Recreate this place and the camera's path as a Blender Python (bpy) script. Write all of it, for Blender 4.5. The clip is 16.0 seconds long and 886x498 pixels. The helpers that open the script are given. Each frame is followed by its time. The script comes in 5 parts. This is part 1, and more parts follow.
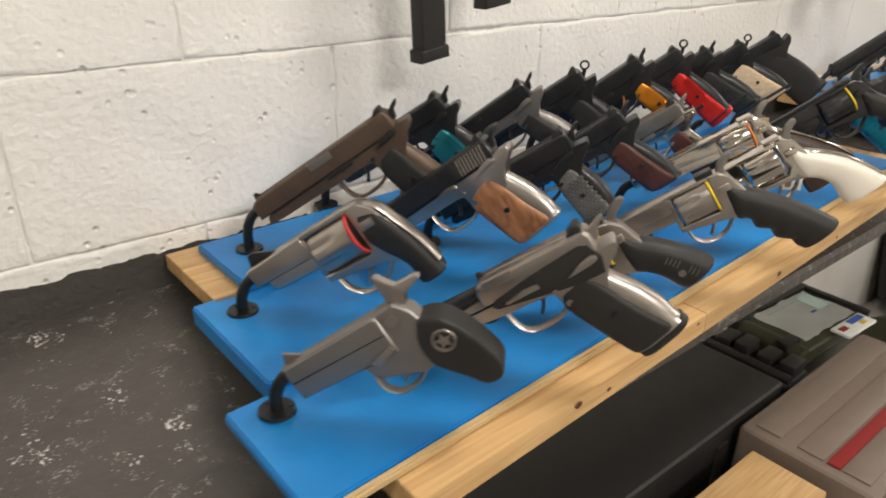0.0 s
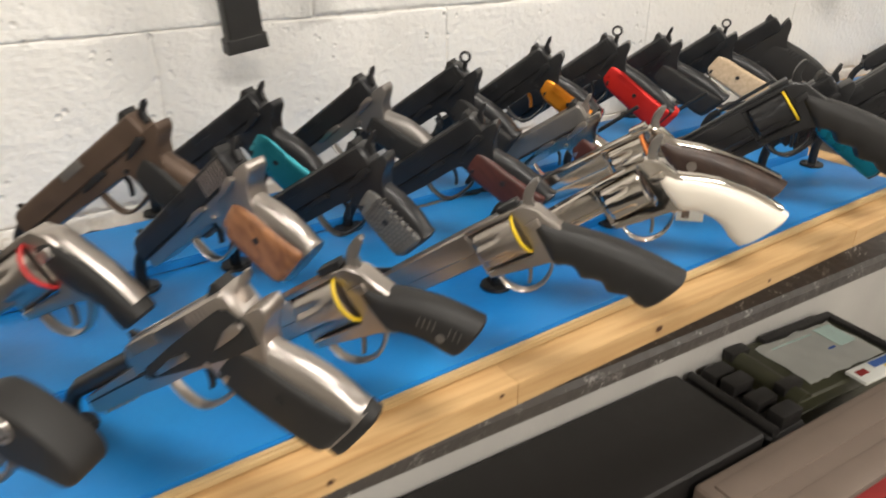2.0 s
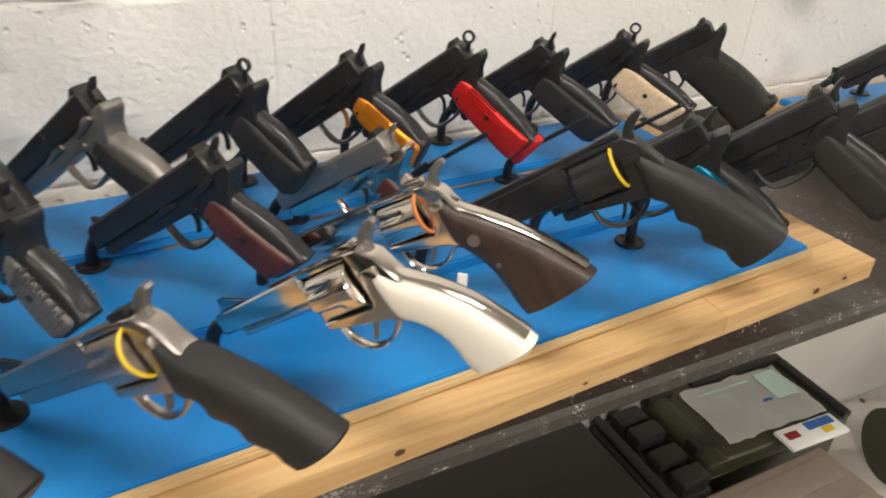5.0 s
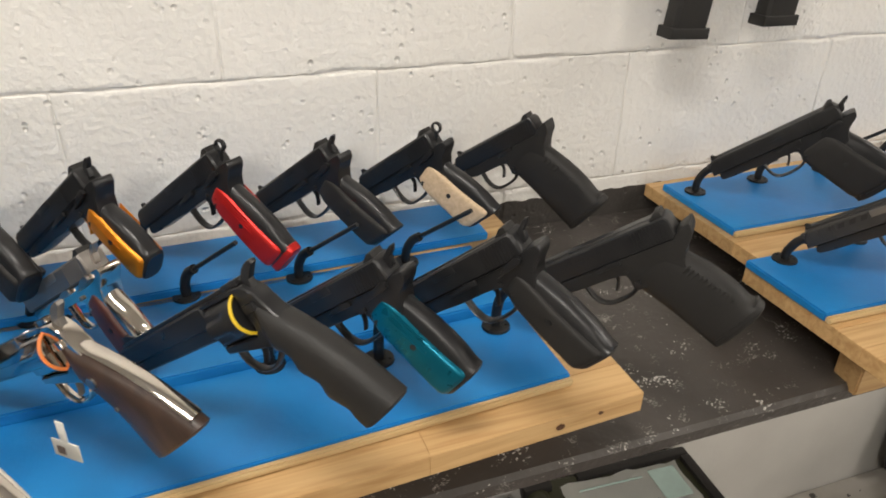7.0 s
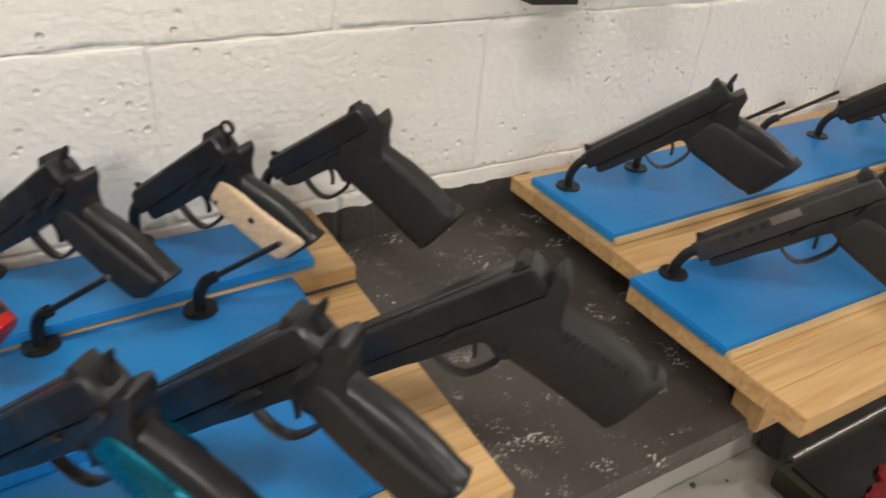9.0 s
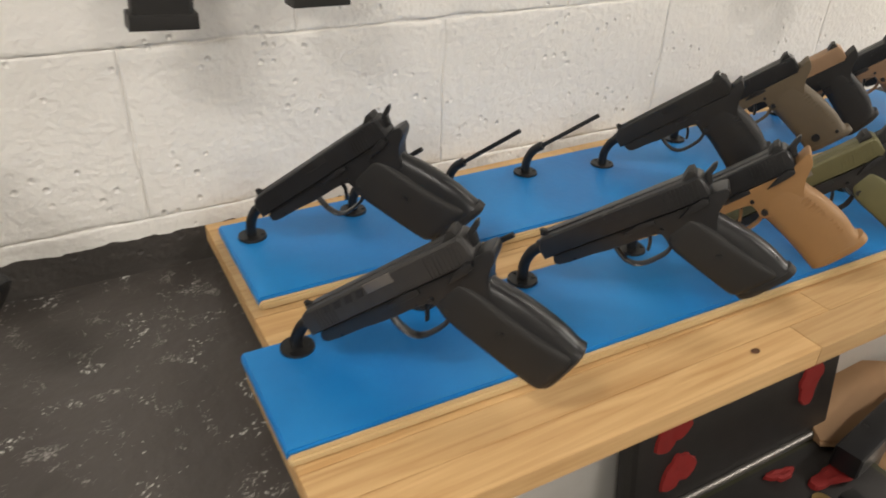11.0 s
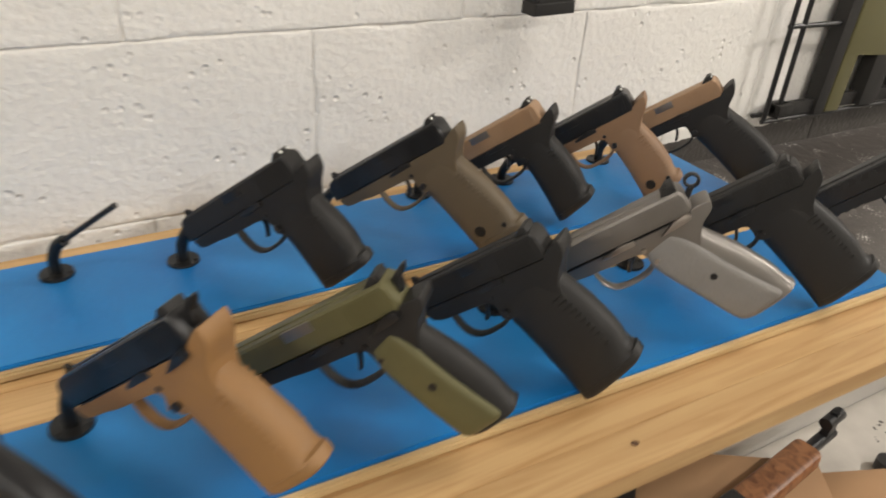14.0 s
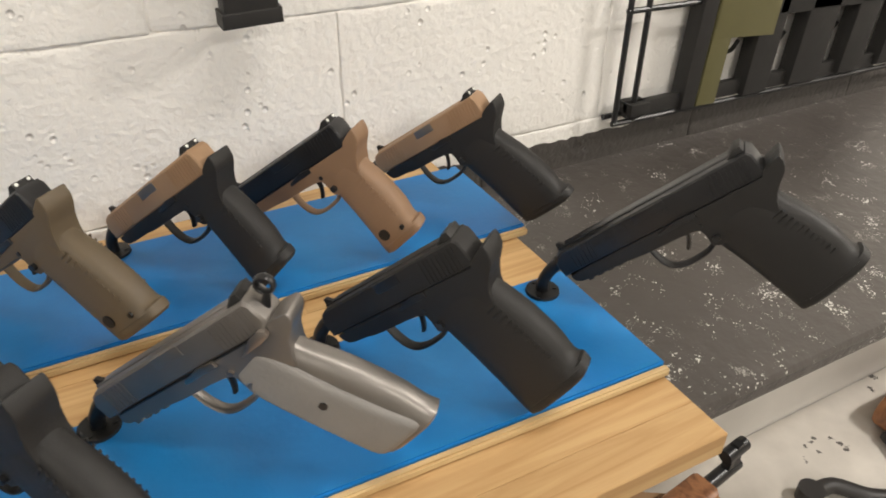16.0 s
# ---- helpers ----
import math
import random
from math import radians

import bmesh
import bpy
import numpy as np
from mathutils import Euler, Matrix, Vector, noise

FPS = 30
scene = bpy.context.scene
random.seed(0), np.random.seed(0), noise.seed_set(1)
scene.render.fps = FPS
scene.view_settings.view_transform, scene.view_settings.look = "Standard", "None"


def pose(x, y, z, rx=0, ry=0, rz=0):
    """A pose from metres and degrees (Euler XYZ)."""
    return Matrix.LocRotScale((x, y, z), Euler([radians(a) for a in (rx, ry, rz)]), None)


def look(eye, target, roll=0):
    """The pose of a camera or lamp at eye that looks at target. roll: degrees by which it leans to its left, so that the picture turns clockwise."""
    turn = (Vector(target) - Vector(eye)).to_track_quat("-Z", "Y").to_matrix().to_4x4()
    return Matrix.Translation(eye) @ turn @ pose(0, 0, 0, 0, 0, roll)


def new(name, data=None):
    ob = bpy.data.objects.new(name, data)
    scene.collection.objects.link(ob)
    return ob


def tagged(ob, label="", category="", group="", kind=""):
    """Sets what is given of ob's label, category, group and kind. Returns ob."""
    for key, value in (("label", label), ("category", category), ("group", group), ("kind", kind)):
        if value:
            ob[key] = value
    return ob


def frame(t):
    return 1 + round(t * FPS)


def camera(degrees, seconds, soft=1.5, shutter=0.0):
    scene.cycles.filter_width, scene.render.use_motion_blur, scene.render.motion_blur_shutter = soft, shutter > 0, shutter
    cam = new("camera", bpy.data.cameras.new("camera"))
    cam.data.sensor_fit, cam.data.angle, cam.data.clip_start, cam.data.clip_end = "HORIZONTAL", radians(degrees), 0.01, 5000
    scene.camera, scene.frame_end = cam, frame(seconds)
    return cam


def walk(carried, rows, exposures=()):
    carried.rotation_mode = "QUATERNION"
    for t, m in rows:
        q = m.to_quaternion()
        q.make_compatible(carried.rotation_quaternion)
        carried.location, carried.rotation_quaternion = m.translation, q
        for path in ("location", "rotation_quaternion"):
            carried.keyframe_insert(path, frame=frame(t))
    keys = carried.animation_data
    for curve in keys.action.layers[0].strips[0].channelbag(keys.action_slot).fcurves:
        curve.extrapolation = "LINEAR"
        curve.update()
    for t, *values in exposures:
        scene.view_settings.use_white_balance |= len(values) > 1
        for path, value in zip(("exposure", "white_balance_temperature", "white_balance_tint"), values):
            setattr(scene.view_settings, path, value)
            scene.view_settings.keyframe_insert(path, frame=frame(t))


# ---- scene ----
cam = camera(64.3, 16.0, soft=1.8, shutter=0.5)
PATH = [
    (0, (-0.0575, -0.8664, 1.4908), (2.1453, 1.7898, -0.1021), 0.83),
    (0.5, (0.0699, -0.9063, 1.4865), (1.937, 1.9608, -0.167), -1.81),
    (1, (0.1307, -0.9424, 1.4834), (1.64, 2.0596, -0.2919), -0.26),
    (1.5, (0.2163, -0.9633, 1.4767), (1.8618, 1.9988, -0.2401), -1.38),
    (2, (0.3132, -0.9253, 1.4759), (2.0571, 2.0007, -0.2075), -0.29),
    (2.5, (0.4292, -0.8531, 1.4677), (2.186, 1.9817, -0.3524), 2.01),
    (3, (0.4728, -0.8569, 1.4814), (2.0498, 2.0406, -0.4052), 2.24),
    (3.5, (0.5469, -0.9291, 1.4823), (1.9416, 2.1584, -0.2392), 0.85),
    (3.7, (0.5621, -0.9671, 1.4805), (1.9008, 2.1888, -0.1579), 0.65),
    (5.8, (0.7838, -0.8379, 1.5362), (2.3891, 1.938, -0.5041), 3.65),
    (6, (0.8274, -0.8474, 1.5462), (2.3447, 2.0159, -0.4381), 3.05),
    (6.5, (0.96, -0.9177, 1.5799), (2.2971, 2.1299, -0.2543), 2.76),
    (7, (1.0359, -0.9595, 1.596), (2.1981, 2.1622, -0.2364), 1.28),
    (7.5, (1.0529, -0.9025, 1.5999), (2.2043, 2.1907, -0.2819), 3.38),
    (8, (1.0454, -0.8417, 1.5942), (2.094, 2.2933, -0.2793), 3.89),
    (8.5, (1.1065, -0.8284, 1.5701), (2.2867, 2.2306, -0.3513), 2.29),
    (9, (1.1845, -0.7676, 1.5596), (2.8939, 1.9741, -0.4416), 4.43),
    (9.5, (1.3307, -0.8987, 1.5726), (2.8909, 1.9931, -0.3371), 0.34),
    (9.7, (1.3991, -0.9671, 1.5676), (2.8999, 1.9893, -0.2914), 0.65),
    (11.8, (1.7794, -0.8018, 1.5452), (3.46, 1.9817, -0.4239), 2.53),
    (12, (1.8346, -0.8113, 1.542), (3.4768, 2.0102, -0.4028), 1.54),
    (12.5, (1.977, -0.8607, 1.5493), (3.4992, 2.0501, -0.3608), 1.55),
    (13, (2.0643, -0.9082, 1.556), (3.5138, 2.0691, -0.3074), 1.15),
    (13.5, (2.1422, -0.893, 1.5568), (3.7095, 2.0235, -0.3072), 0.74),
    (14, (2.2526, -0.817, 1.5466), (3.908, 2.0064, -0.3848), 3.64),
    (14.5, (2.3686, -0.7505, 1.5430), (4.1065, 1.7365, -0.3947), 2.85),
    (15, (2.4840, -0.7479, 1.5339), (4.0849, 1.7924, -0.4519), 0.54),
    (15.5, (2.5973, -0.7760, 1.5635), (4.1320, 1.8038, -0.4238), 1.52),
    (16, (2.6652, -0.8023, 1.5604), (4.0747, 1.8504, -0.4234), 0.40),
]
walk(cam, [(t, look(eye, target, roll)) for t, eye, target, roll in PATH],
     exposures=((0, 0.34), (1, 0.36), (2, 0.47), (2.5, 0.52), (3.5, 0.54), (5.8, 0.42), (6.5, 0.36), (7, 0.26), (8, 0.14), (8.5, 0.20), (9.5, 0.28), (12.5, 0.26), (13.5, 0.22), (14, 0.28), (15, 0.44), (16, 0.42)))

# ---- world and lights ----
world = bpy.data.worlds.new("world")
scene.world = world
world.use_nodes = True
world.node_tree.nodes["Background"].inputs[0].default_value = (0.9, 0.93, 1.0, 1)
world.node_tree.nodes["Background"].inputs[1].default_value = 0.05


# Unseen ceiling lamps; x -0.7 is fill added to brighten the left end.
LAMPS = ((0.95, -0.8), (3.2, -0.8), (-0.7, -1.1), (5.0, -1.2), (0.2, -2.5), (3.0, -2.5))


def unseen_ceiling_lamp(x, y, watts):
    data = bpy.data.lights.new("unseen_ceiling_lamp", "AREA")
    data.shape, data.size, data.size_y, data.energy, data.color = "RECTANGLE", 0.6, 0.14, watts, (1.0, 0.942, 0.868)
    new("unseen_ceiling_lamp_light", data).matrix_world = pose(x, y, 2.53)


for (lx, ly), watts in zip(LAMPS, (9.0, 5.2, 7, 38, 34, 20)):
    unseen_ceiling_lamp(lx, ly, watts)


# ---- materials ----
def mat(name, base, rough=0.5, metal=0.0, noise_scale=40.0, vary=0.15, bump=0.05, bump_scale=200.0, coat=0.0, second=None, rough_vary=0.12, spec=0.5):
    m = bpy.data.materials.new(name)
    m.use_nodes = True
    nt = m.node_tree
    b = nt.nodes["Principled BSDF"]
    b.inputs["Metallic"].default_value = metal
    b.inputs["Coat Weight"].default_value = coat
    co = nt.nodes.new("ShaderNodeTexCoord")
    n1 = nt.nodes.new("ShaderNodeTexNoise")
    n1.inputs["Scale"].default_value, n1.inputs["Detail"].default_value = noise_scale, 6
    nt.links.new(co.outputs["Object"], n1.inputs["Vector"])
    mix = nt.nodes.new("ShaderNodeMix")
    mix.data_type = "RGBA"
    dark = second or [c * (1 - vary) for c in base]
    light = [min(1, c * (1 + vary)) for c in base]
    mix.inputs["A"].default_value, mix.inputs["B"].default_value = (*dark, 1), (*light, 1)
    nt.links.new(n1.outputs["Fac"], mix.inputs["Factor"])
    nt.links.new(mix.outputs["Result"], b.inputs["Base Color"])
    n2 = nt.nodes.new("ShaderNodeTexNoise")
    n2.inputs["Scale"].default_value, n2.inputs["Detail"].default_value = bump_scale, 3
    nt.links.new(co.outputs["Object"], n2.inputs["Vector"])
    mr = nt.nodes.new("ShaderNodeMapRange")
    mr.inputs["To Min"].default_value, mr.inputs["To Max"].default_value = max(0.03, rough - rough_vary), min(1, rough + rough_vary)
    nt.links.new(n1.outputs["Fac"], mr.inputs["Value"])
    nt.links.new(mr.outputs["Result"], b.inputs["Roughness"])
    if bump:
        bp = nt.nodes.new("ShaderNodeBump")
        bp.inputs["Strength"].default_value, bp.inputs["Distance"].default_value = bump, 0.002
        nt.links.new(n2.outputs["Fac"], bp.inputs["Height"])
        nt.links.new(bp.outputs["Normal"], b.inputs["Normal"])
    b.inputs["Specular IOR Level"].default_value = spec
    return m


def chips(m, chip_colour, scale, amount, stretch=(1, 1, 1)):
    """Small chips of another colour where fine noise peaks, gathered in patches."""
    nt = m.node_tree
    b = nt.nodes["Principled BSDF"]
    co = nt.nodes.new("ShaderNodeTexCoord")
    mp = nt.nodes.new("ShaderNodeMapping")
    mp.inputs["Scale"].default_value = stretch
    nt.links.new(co.outputs["Object"], mp.inputs["Vector"])
    fine, wide = nt.nodes.new("ShaderNodeTexNoise"), nt.nodes.new("ShaderNodeTexNoise")
    fine.inputs["Scale"].default_value, fine.inputs["Detail"].default_value = scale, 4
    wide.inputs["Scale"].default_value, wide.inputs["Detail"].default_value = scale * 0.09, 3
    nt.links.new(mp.outputs["Vector"], fine.inputs["Vector"])
    nt.links.new(co.outputs["Object"], wide.inputs["Vector"])
    add = nt.nodes.new("ShaderNodeMath")
    add.operation = "MULTIPLY"
    nt.links.new(fine.outputs["Fac"], add.inputs[0])
    nt.links.new(wide.outputs["Fac"], add.inputs[1])
    ramp = nt.nodes.new("ShaderNodeValToRGB")
    ramp.color_ramp.elements[0].position, ramp.color_ramp.elements[1].position = amount, amount + 0.012
    nt.links.new(add.outputs["Value"], ramp.inputs["Fac"])
    old = b.inputs["Base Color"].links[0].from_socket
    mix = nt.nodes.new("ShaderNodeMix")
    mix.data_type = "RGBA"
    mix.inputs["B"].default_value = (*chip_colour, 1)
    nt.links.new(old, mix.inputs["A"])
    nt.links.new(ramp.outputs["Color"], mix.inputs["Factor"])
    nt.links.new(mix.outputs["Result"], b.inputs["Base Color"])
    return m


def wood(name, base, dark, along=(2.0, 40.0, 40.0), rough=0.5):
    m = mat(name, base, rough, noise_scale=6, second=dark, bump=0.04)
    nt = m.node_tree
    b = nt.nodes["Principled BSDF"]
    co = nt.nodes.new("ShaderNodeTexCoord")
    mp = nt.nodes.new("ShaderNodeMapping")
    mp.inputs["Scale"].default_value = along
    nt.links.new(co.outputs["Object"], mp.inputs["Vector"])
    n = nt.nodes.new("ShaderNodeTexNoise")
    n.inputs["Scale"].default_value, n.inputs["Detail"].default_value, n.inputs["Distortion"].default_value = 2.2, 8, 1.2
    nt.links.new(mp.outputs["Vector"], n.inputs["Vector"])
    ramp = nt.nodes.new("ShaderNodeValToRGB")
    ramp.color_ramp.elements[0].position, ramp.color_ramp.elements[0].color = 0.3, (*dark, 1)
    ramp.color_ramp.elements[1].position, ramp.color_ramp.elements[1].color = 0.62, (*base, 1)
    nt.links.new(n.outputs["Fac"], ramp.inputs["Fac"])
    info = nt.nodes.new("ShaderNodeObjectInfo")
    mul = nt.nodes.new("ShaderNodeMapRange")
    mul.inputs["To Min"].default_value, mul.inputs["To Max"].default_value = 0.8, 1.12
    nt.links.new(info.outputs["Random"], mul.inputs["Value"])
    vm = nt.nodes.new("ShaderNodeVectorMath")
    vm.operation = "SCALE"
    nt.links.new(ramp.outputs["Color"], vm.inputs[0])
    nt.links.new(mul.outputs["Result"], vm.inputs["Scale"])
    nt.links.new(vm.outputs["Vector"], b.inputs["Base Color"])
    return m


def wall_paint():
    """White masonry paint with a rough face; dark paint below a ragged line."""
    m = mat("masonry_paint", (0.82, 0.80, 0.76), 0.5, noise_scale=3, second=(0.74, 0.72, 0.68), bump=0)
    nt = m.node_tree
    b = nt.nodes["Principled BSDF"]
    geo = nt.nodes.new("ShaderNodeNewGeometry")
    sep = nt.nodes.new("ShaderNodeSeparateXYZ")
    nt.links.new(geo.outputs["Position"], sep.inputs[0])
    rag = nt.nodes.new("ShaderNodeTexNoise")
    rag.inputs["Scale"].default_value, rag.inputs["Detail"].default_value = 28, 5
    nt.links.new(geo.outputs["Position"], rag.inputs["Vector"])
    lift = nt.nodes.new("ShaderNodeMath")
    lift.operation, lift.inputs[1].default_value = "MULTIPLY_ADD", 0.022
    nt.links.new(rag.outputs["Fac"], lift.inputs[0])
    nt.links.new(sep.outputs["Z"], lift.inputs[2])
    cut = nt.nodes.new("ShaderNodeMath")
    cut.operation, cut.inputs[1].default_value = "LESS_THAN", 1.112
    nt.links.new(lift.outputs[0], cut.inputs[0])
    old = b.inputs["Base Color"].links[0].from_socket
    mix = nt.nodes.new("ShaderNodeMix")
    mix.data_type = "RGBA"
    mix.inputs["B"].default_value = (0.058, 0.052, 0.047, 1)
    nt.links.new(old, mix.inputs["A"])
    nt.links.new(cut.outputs[0], mix.inputs["Factor"])
    nt.links.new(mix.outputs["Result"], b.inputs["Base Color"])
    # pits, grains and slow waves in the blockwork
    heights = []
    for scale, detail in ((95, 6), (14, 4)):
        n = nt.nodes.new("ShaderNodeTexNoise")
        n.inputs["Scale"].default_value, n.inputs["Detail"].default_value = scale, detail
        nt.links.new(geo.outputs["Position"], n.inputs["Vector"])
        heights.append(n)
    pit = nt.nodes.new("ShaderNodeTexVoronoi")
    pit.inputs["Scale"].default_value = 60
    nt.links.new(geo.outputs["Position"], pit.inputs["Vector"])
    pr = nt.nodes.new("ShaderNodeMapRange")
    pr.inputs["From Min"].default_value, pr.inputs["From Max"].default_value = 0.10, 0.26
    nt.links.new(pit.outputs["Distance"], pr.inputs["Value"])
    pm = nt.nodes.new("ShaderNodeMath")
    pm.operation = "MULTIPLY"
    gate = nt.nodes.new("ShaderNodeMapRange")
    gate.inputs["From Min"].default_value, gate.inputs["From Max"].default_value = 0.50, 0.62
    nt.links.new(heights[1].outputs["Fac"], gate.inputs["Value"])
    inv = nt.nodes.new("ShaderNodeMath")
    inv.operation, inv.inputs[0].default_value = "SUBTRACT", 1.0
    nt.links.new(pr.outputs["Result"], inv.inputs[1])
    nt.links.new(inv.outputs[0], pm.inputs[0])
    nt.links.new(gate.outputs["Result"], pm.inputs[1])
    s1 = nt.nodes.new("ShaderNodeMath")
    s1.operation = "SUBTRACT"
    nt.links.new(heights[0].outputs["Fac"], s1.inputs[0])
    nt.links.new(pm.outputs[0], s1.inputs[1])
    bp = nt.nodes.new("ShaderNodeBump")
    bp.inputs["Strength"].default_value, bp.inputs["Distance"].default_value = 0.8, 0.0035
    nt.links.new(s1.outputs[0], bp.inputs["Height"])
    nt.links.new(bp.outputs["Normal"], b.inputs["Normal"])
    return m


M = {
    "wall": wall_paint(),
    "upstand": mat("upstand_paint", (0.66, 0.64, 0.60), 0.6, noise_scale=6, second=(0.55, 0.53, 0.5), bump=0.4, bump_scale=70),
    "plain_wall": mat("plain_wall_paint", (0.62, 0.6, 0.56), 0.7, noise_scale=2),
    "sill": chips(chips(mat("dark_sill_paint", (0.068, 0.060, 0.054), 0.36, noise_scale=7, vary=0.35, bump=1.0, bump_scale=58), (0.62, 0.60, 0.56), 270, 0.388), (0.3, 0.28, 0.26), 420, 0.378),
    "bench": chips(mat("dirty_white_paint", (0.66, 0.62, 0.56), 0.6, noise_scale=9, second=(0.42, 0.39, 0.35), bump=0.3, bump_scale=50), (0.1, 0.09, 0.08), 30, 0.37),
    "floor": mat("concrete_floor", (0.16, 0.15, 0.14), 0.7, noise_scale=5, vary=0.3, bump=0.2, bump_scale=90),
    "ceiling": mat("ceiling_paint", (0.7, 0.69, 0.66), 0.8, noise_scale=3),
    "blue": mat("blue_board_paint", (0.014, 0.26, 0.62), 0.42, noise_scale=6.5, second=(0.0, 0.085, 0.33), bump=0.2, bump_scale=120),
    "pine": wood("pine_wood", (0.60, 0.39, 0.18), (0.46, 0.265, 0.105)),
    "pale": wood("pale_sawn_edge", (0.68, 0.51, 0.27), (0.54, 0.36, 0.16)),
    "knot": mat("pine_knot", (0.10, 0.045, 0.02), 0.6, noise_scale=200),
    "black_steel": mat("black_steel", (0.016, 0.016, 0.017), 0.32, 0.0, noise_scale=60, vary=0.3, spec=0.45, bump_scale=500),
    "polymer": mat("black_polymer", (0.021, 0.020, 0.019), 0.52, noise_scale=60, vary=0.2, bump=0.18, bump_scale=900, spec=0.32),
    "rubber": mat("black_rubber", (0.020, 0.019, 0.018), 0.5, noise_scale=60, vary=0.2, bump=0.15, bump_scale=700, spec=0.35),
    "peg": mat("black_iron", (0.012, 0.012, 0.012), 0.4, 0.2, noise_scale=80, vary=0.3, bump=0.15),
    "dark_steel": mat("dark_grey_coated_steel", (0.045, 0.043, 0.042), 0.42, 0.3, noise_scale=90, vary=0.2),
    "stainless": mat("brushed_stainless", (0.46, 0.42, 0.385), 0.32, 1.0, noise_scale=35, vary=0.06, bump=0.0, rough_vary=0.05),
    "matte_steel": mat("matte_grey_steel", (0.25, 0.232, 0.215), 0.42, 0.8, noise_scale=50, vary=0.08, bump=0.01, rough_vary=0.05),
    "satin_steel": mat("satin_grey_alloy", (0.24, 0.228, 0.215), 0.62, 0.2, noise_scale=45, vary=0.1, bump=0.25, bump_scale=260, rough_vary=0.05),
    "nickel": mat("polished_nickel", (0.68, 0.63, 0.57), 0.12, 1.0, noise_scale=50, vary=0.05, bump=0.0, rough_vary=0.05),
    "bronze": mat("worn_bronze_finish", (0.10, 0.065, 0.045), 0.45, 0.3, noise_scale=40, vary=0.3),
    "teal": mat("teal_anodised", (0.02, 0.20, 0.24), 0.32, 0.6, noise_scale=80, vary=0.1),
    "cyan": mat("blue_anodised", (0.0, 0.16, 0.25), 0.3, 0.6, noise_scale=80, vary=0.1),
    "orange": mat("orange_anodised", (0.75, 0.27, 0.02), 0.32, 0.6, noise_scale=80, vary=0.1),
    "red": mat("red_anodised", (0.62, 0.025, 0.02), 0.32, 0.55, noise_scale=80, vary=0.1),
    "ivory": mat("ivory_grip", (0.72, 0.56, 0.38), 0.5, noise_scale=200, second=(0.45, 0.3, 0.17), bump=0.2),
    "white": mat("white_grip", (0.80, 0.74, 0.64), 0.3, noise_scale=30, vary=0.05),
    "walnut": wood("walnut_grip", (0.38, 0.17, 0.075), (0.15, 0.058, 0.025), (40, 30, 14), 0.4),
    "rosewood": wood("rosewood_grip", (0.10, 0.03, 0.022), (0.045, 0.013, 0.01), (30, 30, 6), 0.4),
    "darkwood": wood("dark_wood_grip", (0.060, 0.034, 0.024), (0.03, 0.017, 0.012), (30, 30, 6), 0.4),
    "grey_grip": mat("checkered_grey_grip", (0.13, 0.125, 0.115), 0.5, noise_scale=300, vary=0.3, bump=0.8, bump_scale=420),
    "fde": mat("tan_polymer", (0.29, 0.155, 0.058), 0.55, noise_scale=60, vary=0.1, bump=0.12, bump_scale=900),
    "tan_slide": mat("tan_coated_steel", (0.38, 0.24, 0.14), 0.4, 0.3, noise_scale=60, vary=0.1),
    "olive": mat("olive_coated_alloy", (0.125, 0.115, 0.050), 0.45, 0.2, noise_scale=60, vary=0.12),
    "earth": mat("earth_brown_polymer", (0.115, 0.085, 0.05), 0.55, noise_scale=60, vary=0.12),
    "brown_fde": mat("brown_tan_polymer", (0.25, 0.15, 0.085), 0.55, noise_scale=60, vary=0.1),
    "yellow": mat("yellow_rubber_ring", (0.75, 0.52, 0.02), 0.5, noise_scale=40),
    "ring_orange": mat("orange_rubber_ring", (0.75, 0.22, 0.05), 0.5, noise_scale=40),
    "ring_red": mat("red_rubber_ring", (0.55, 0.03, 0.03), 0.5, noise_scale=40),
    "case_olive": mat("olive_plastic", (0.045, 0.045, 0.022), 0.5, noise_scale=30, bump=0.2, bump_scale=300),
    "case_black": mat("black_plastic_case", (0.020, 0.018, 0.017), 0.5, noise_scale=30, vary=0.2, bump=0.25, bump_scale=500),
    "case_brown": mat("grey_brown_plastic", (0.19, 0.145, 0.115), 0.5, noise_scale=20, vary=0.12, bump=0.12, bump_scale=300),
    "foam_red": mat("red_cloth", (0.24, 0.012, 0.01), 0.8, noise_scale=60),
    "paper": mat("paper_label", (0.84, 0.83, 0.78), 0.6, noise_scale=10, second=(0.68, 0.70, 0.66)),
    "card": mat("cardboard", (0.42, 0.25, 0.13), 0.75, noise_scale=12, vary=0.2, bump=0.1),
    "brass": mat("brass", (0.6, 0.42, 0.18), 0.35, 1.0),
    "mint": mat("mint_print", (0.52, 0.68, 0.63), 0.6, noise_scale=50),
    "blue_print": mat("blue_print", (0.04, 0.12, 0.4), 0.6, noise_scale=50),
    "lamp_white": mat("lamp_housing", (0.8, 0.8, 0.8), 0.5, noise_scale=5),
}
glow = bpy.data.materials.new("lamp_diffuser")
glow.use_nodes = True
glow.node_tree.nodes["Principled BSDF"].inputs["Emission Color"].default_value = (1, 0.93, 0.84, 1)
glow.node_tree.nodes["Principled BSDF"].inputs["Emission Strength"].default_value = 6.0


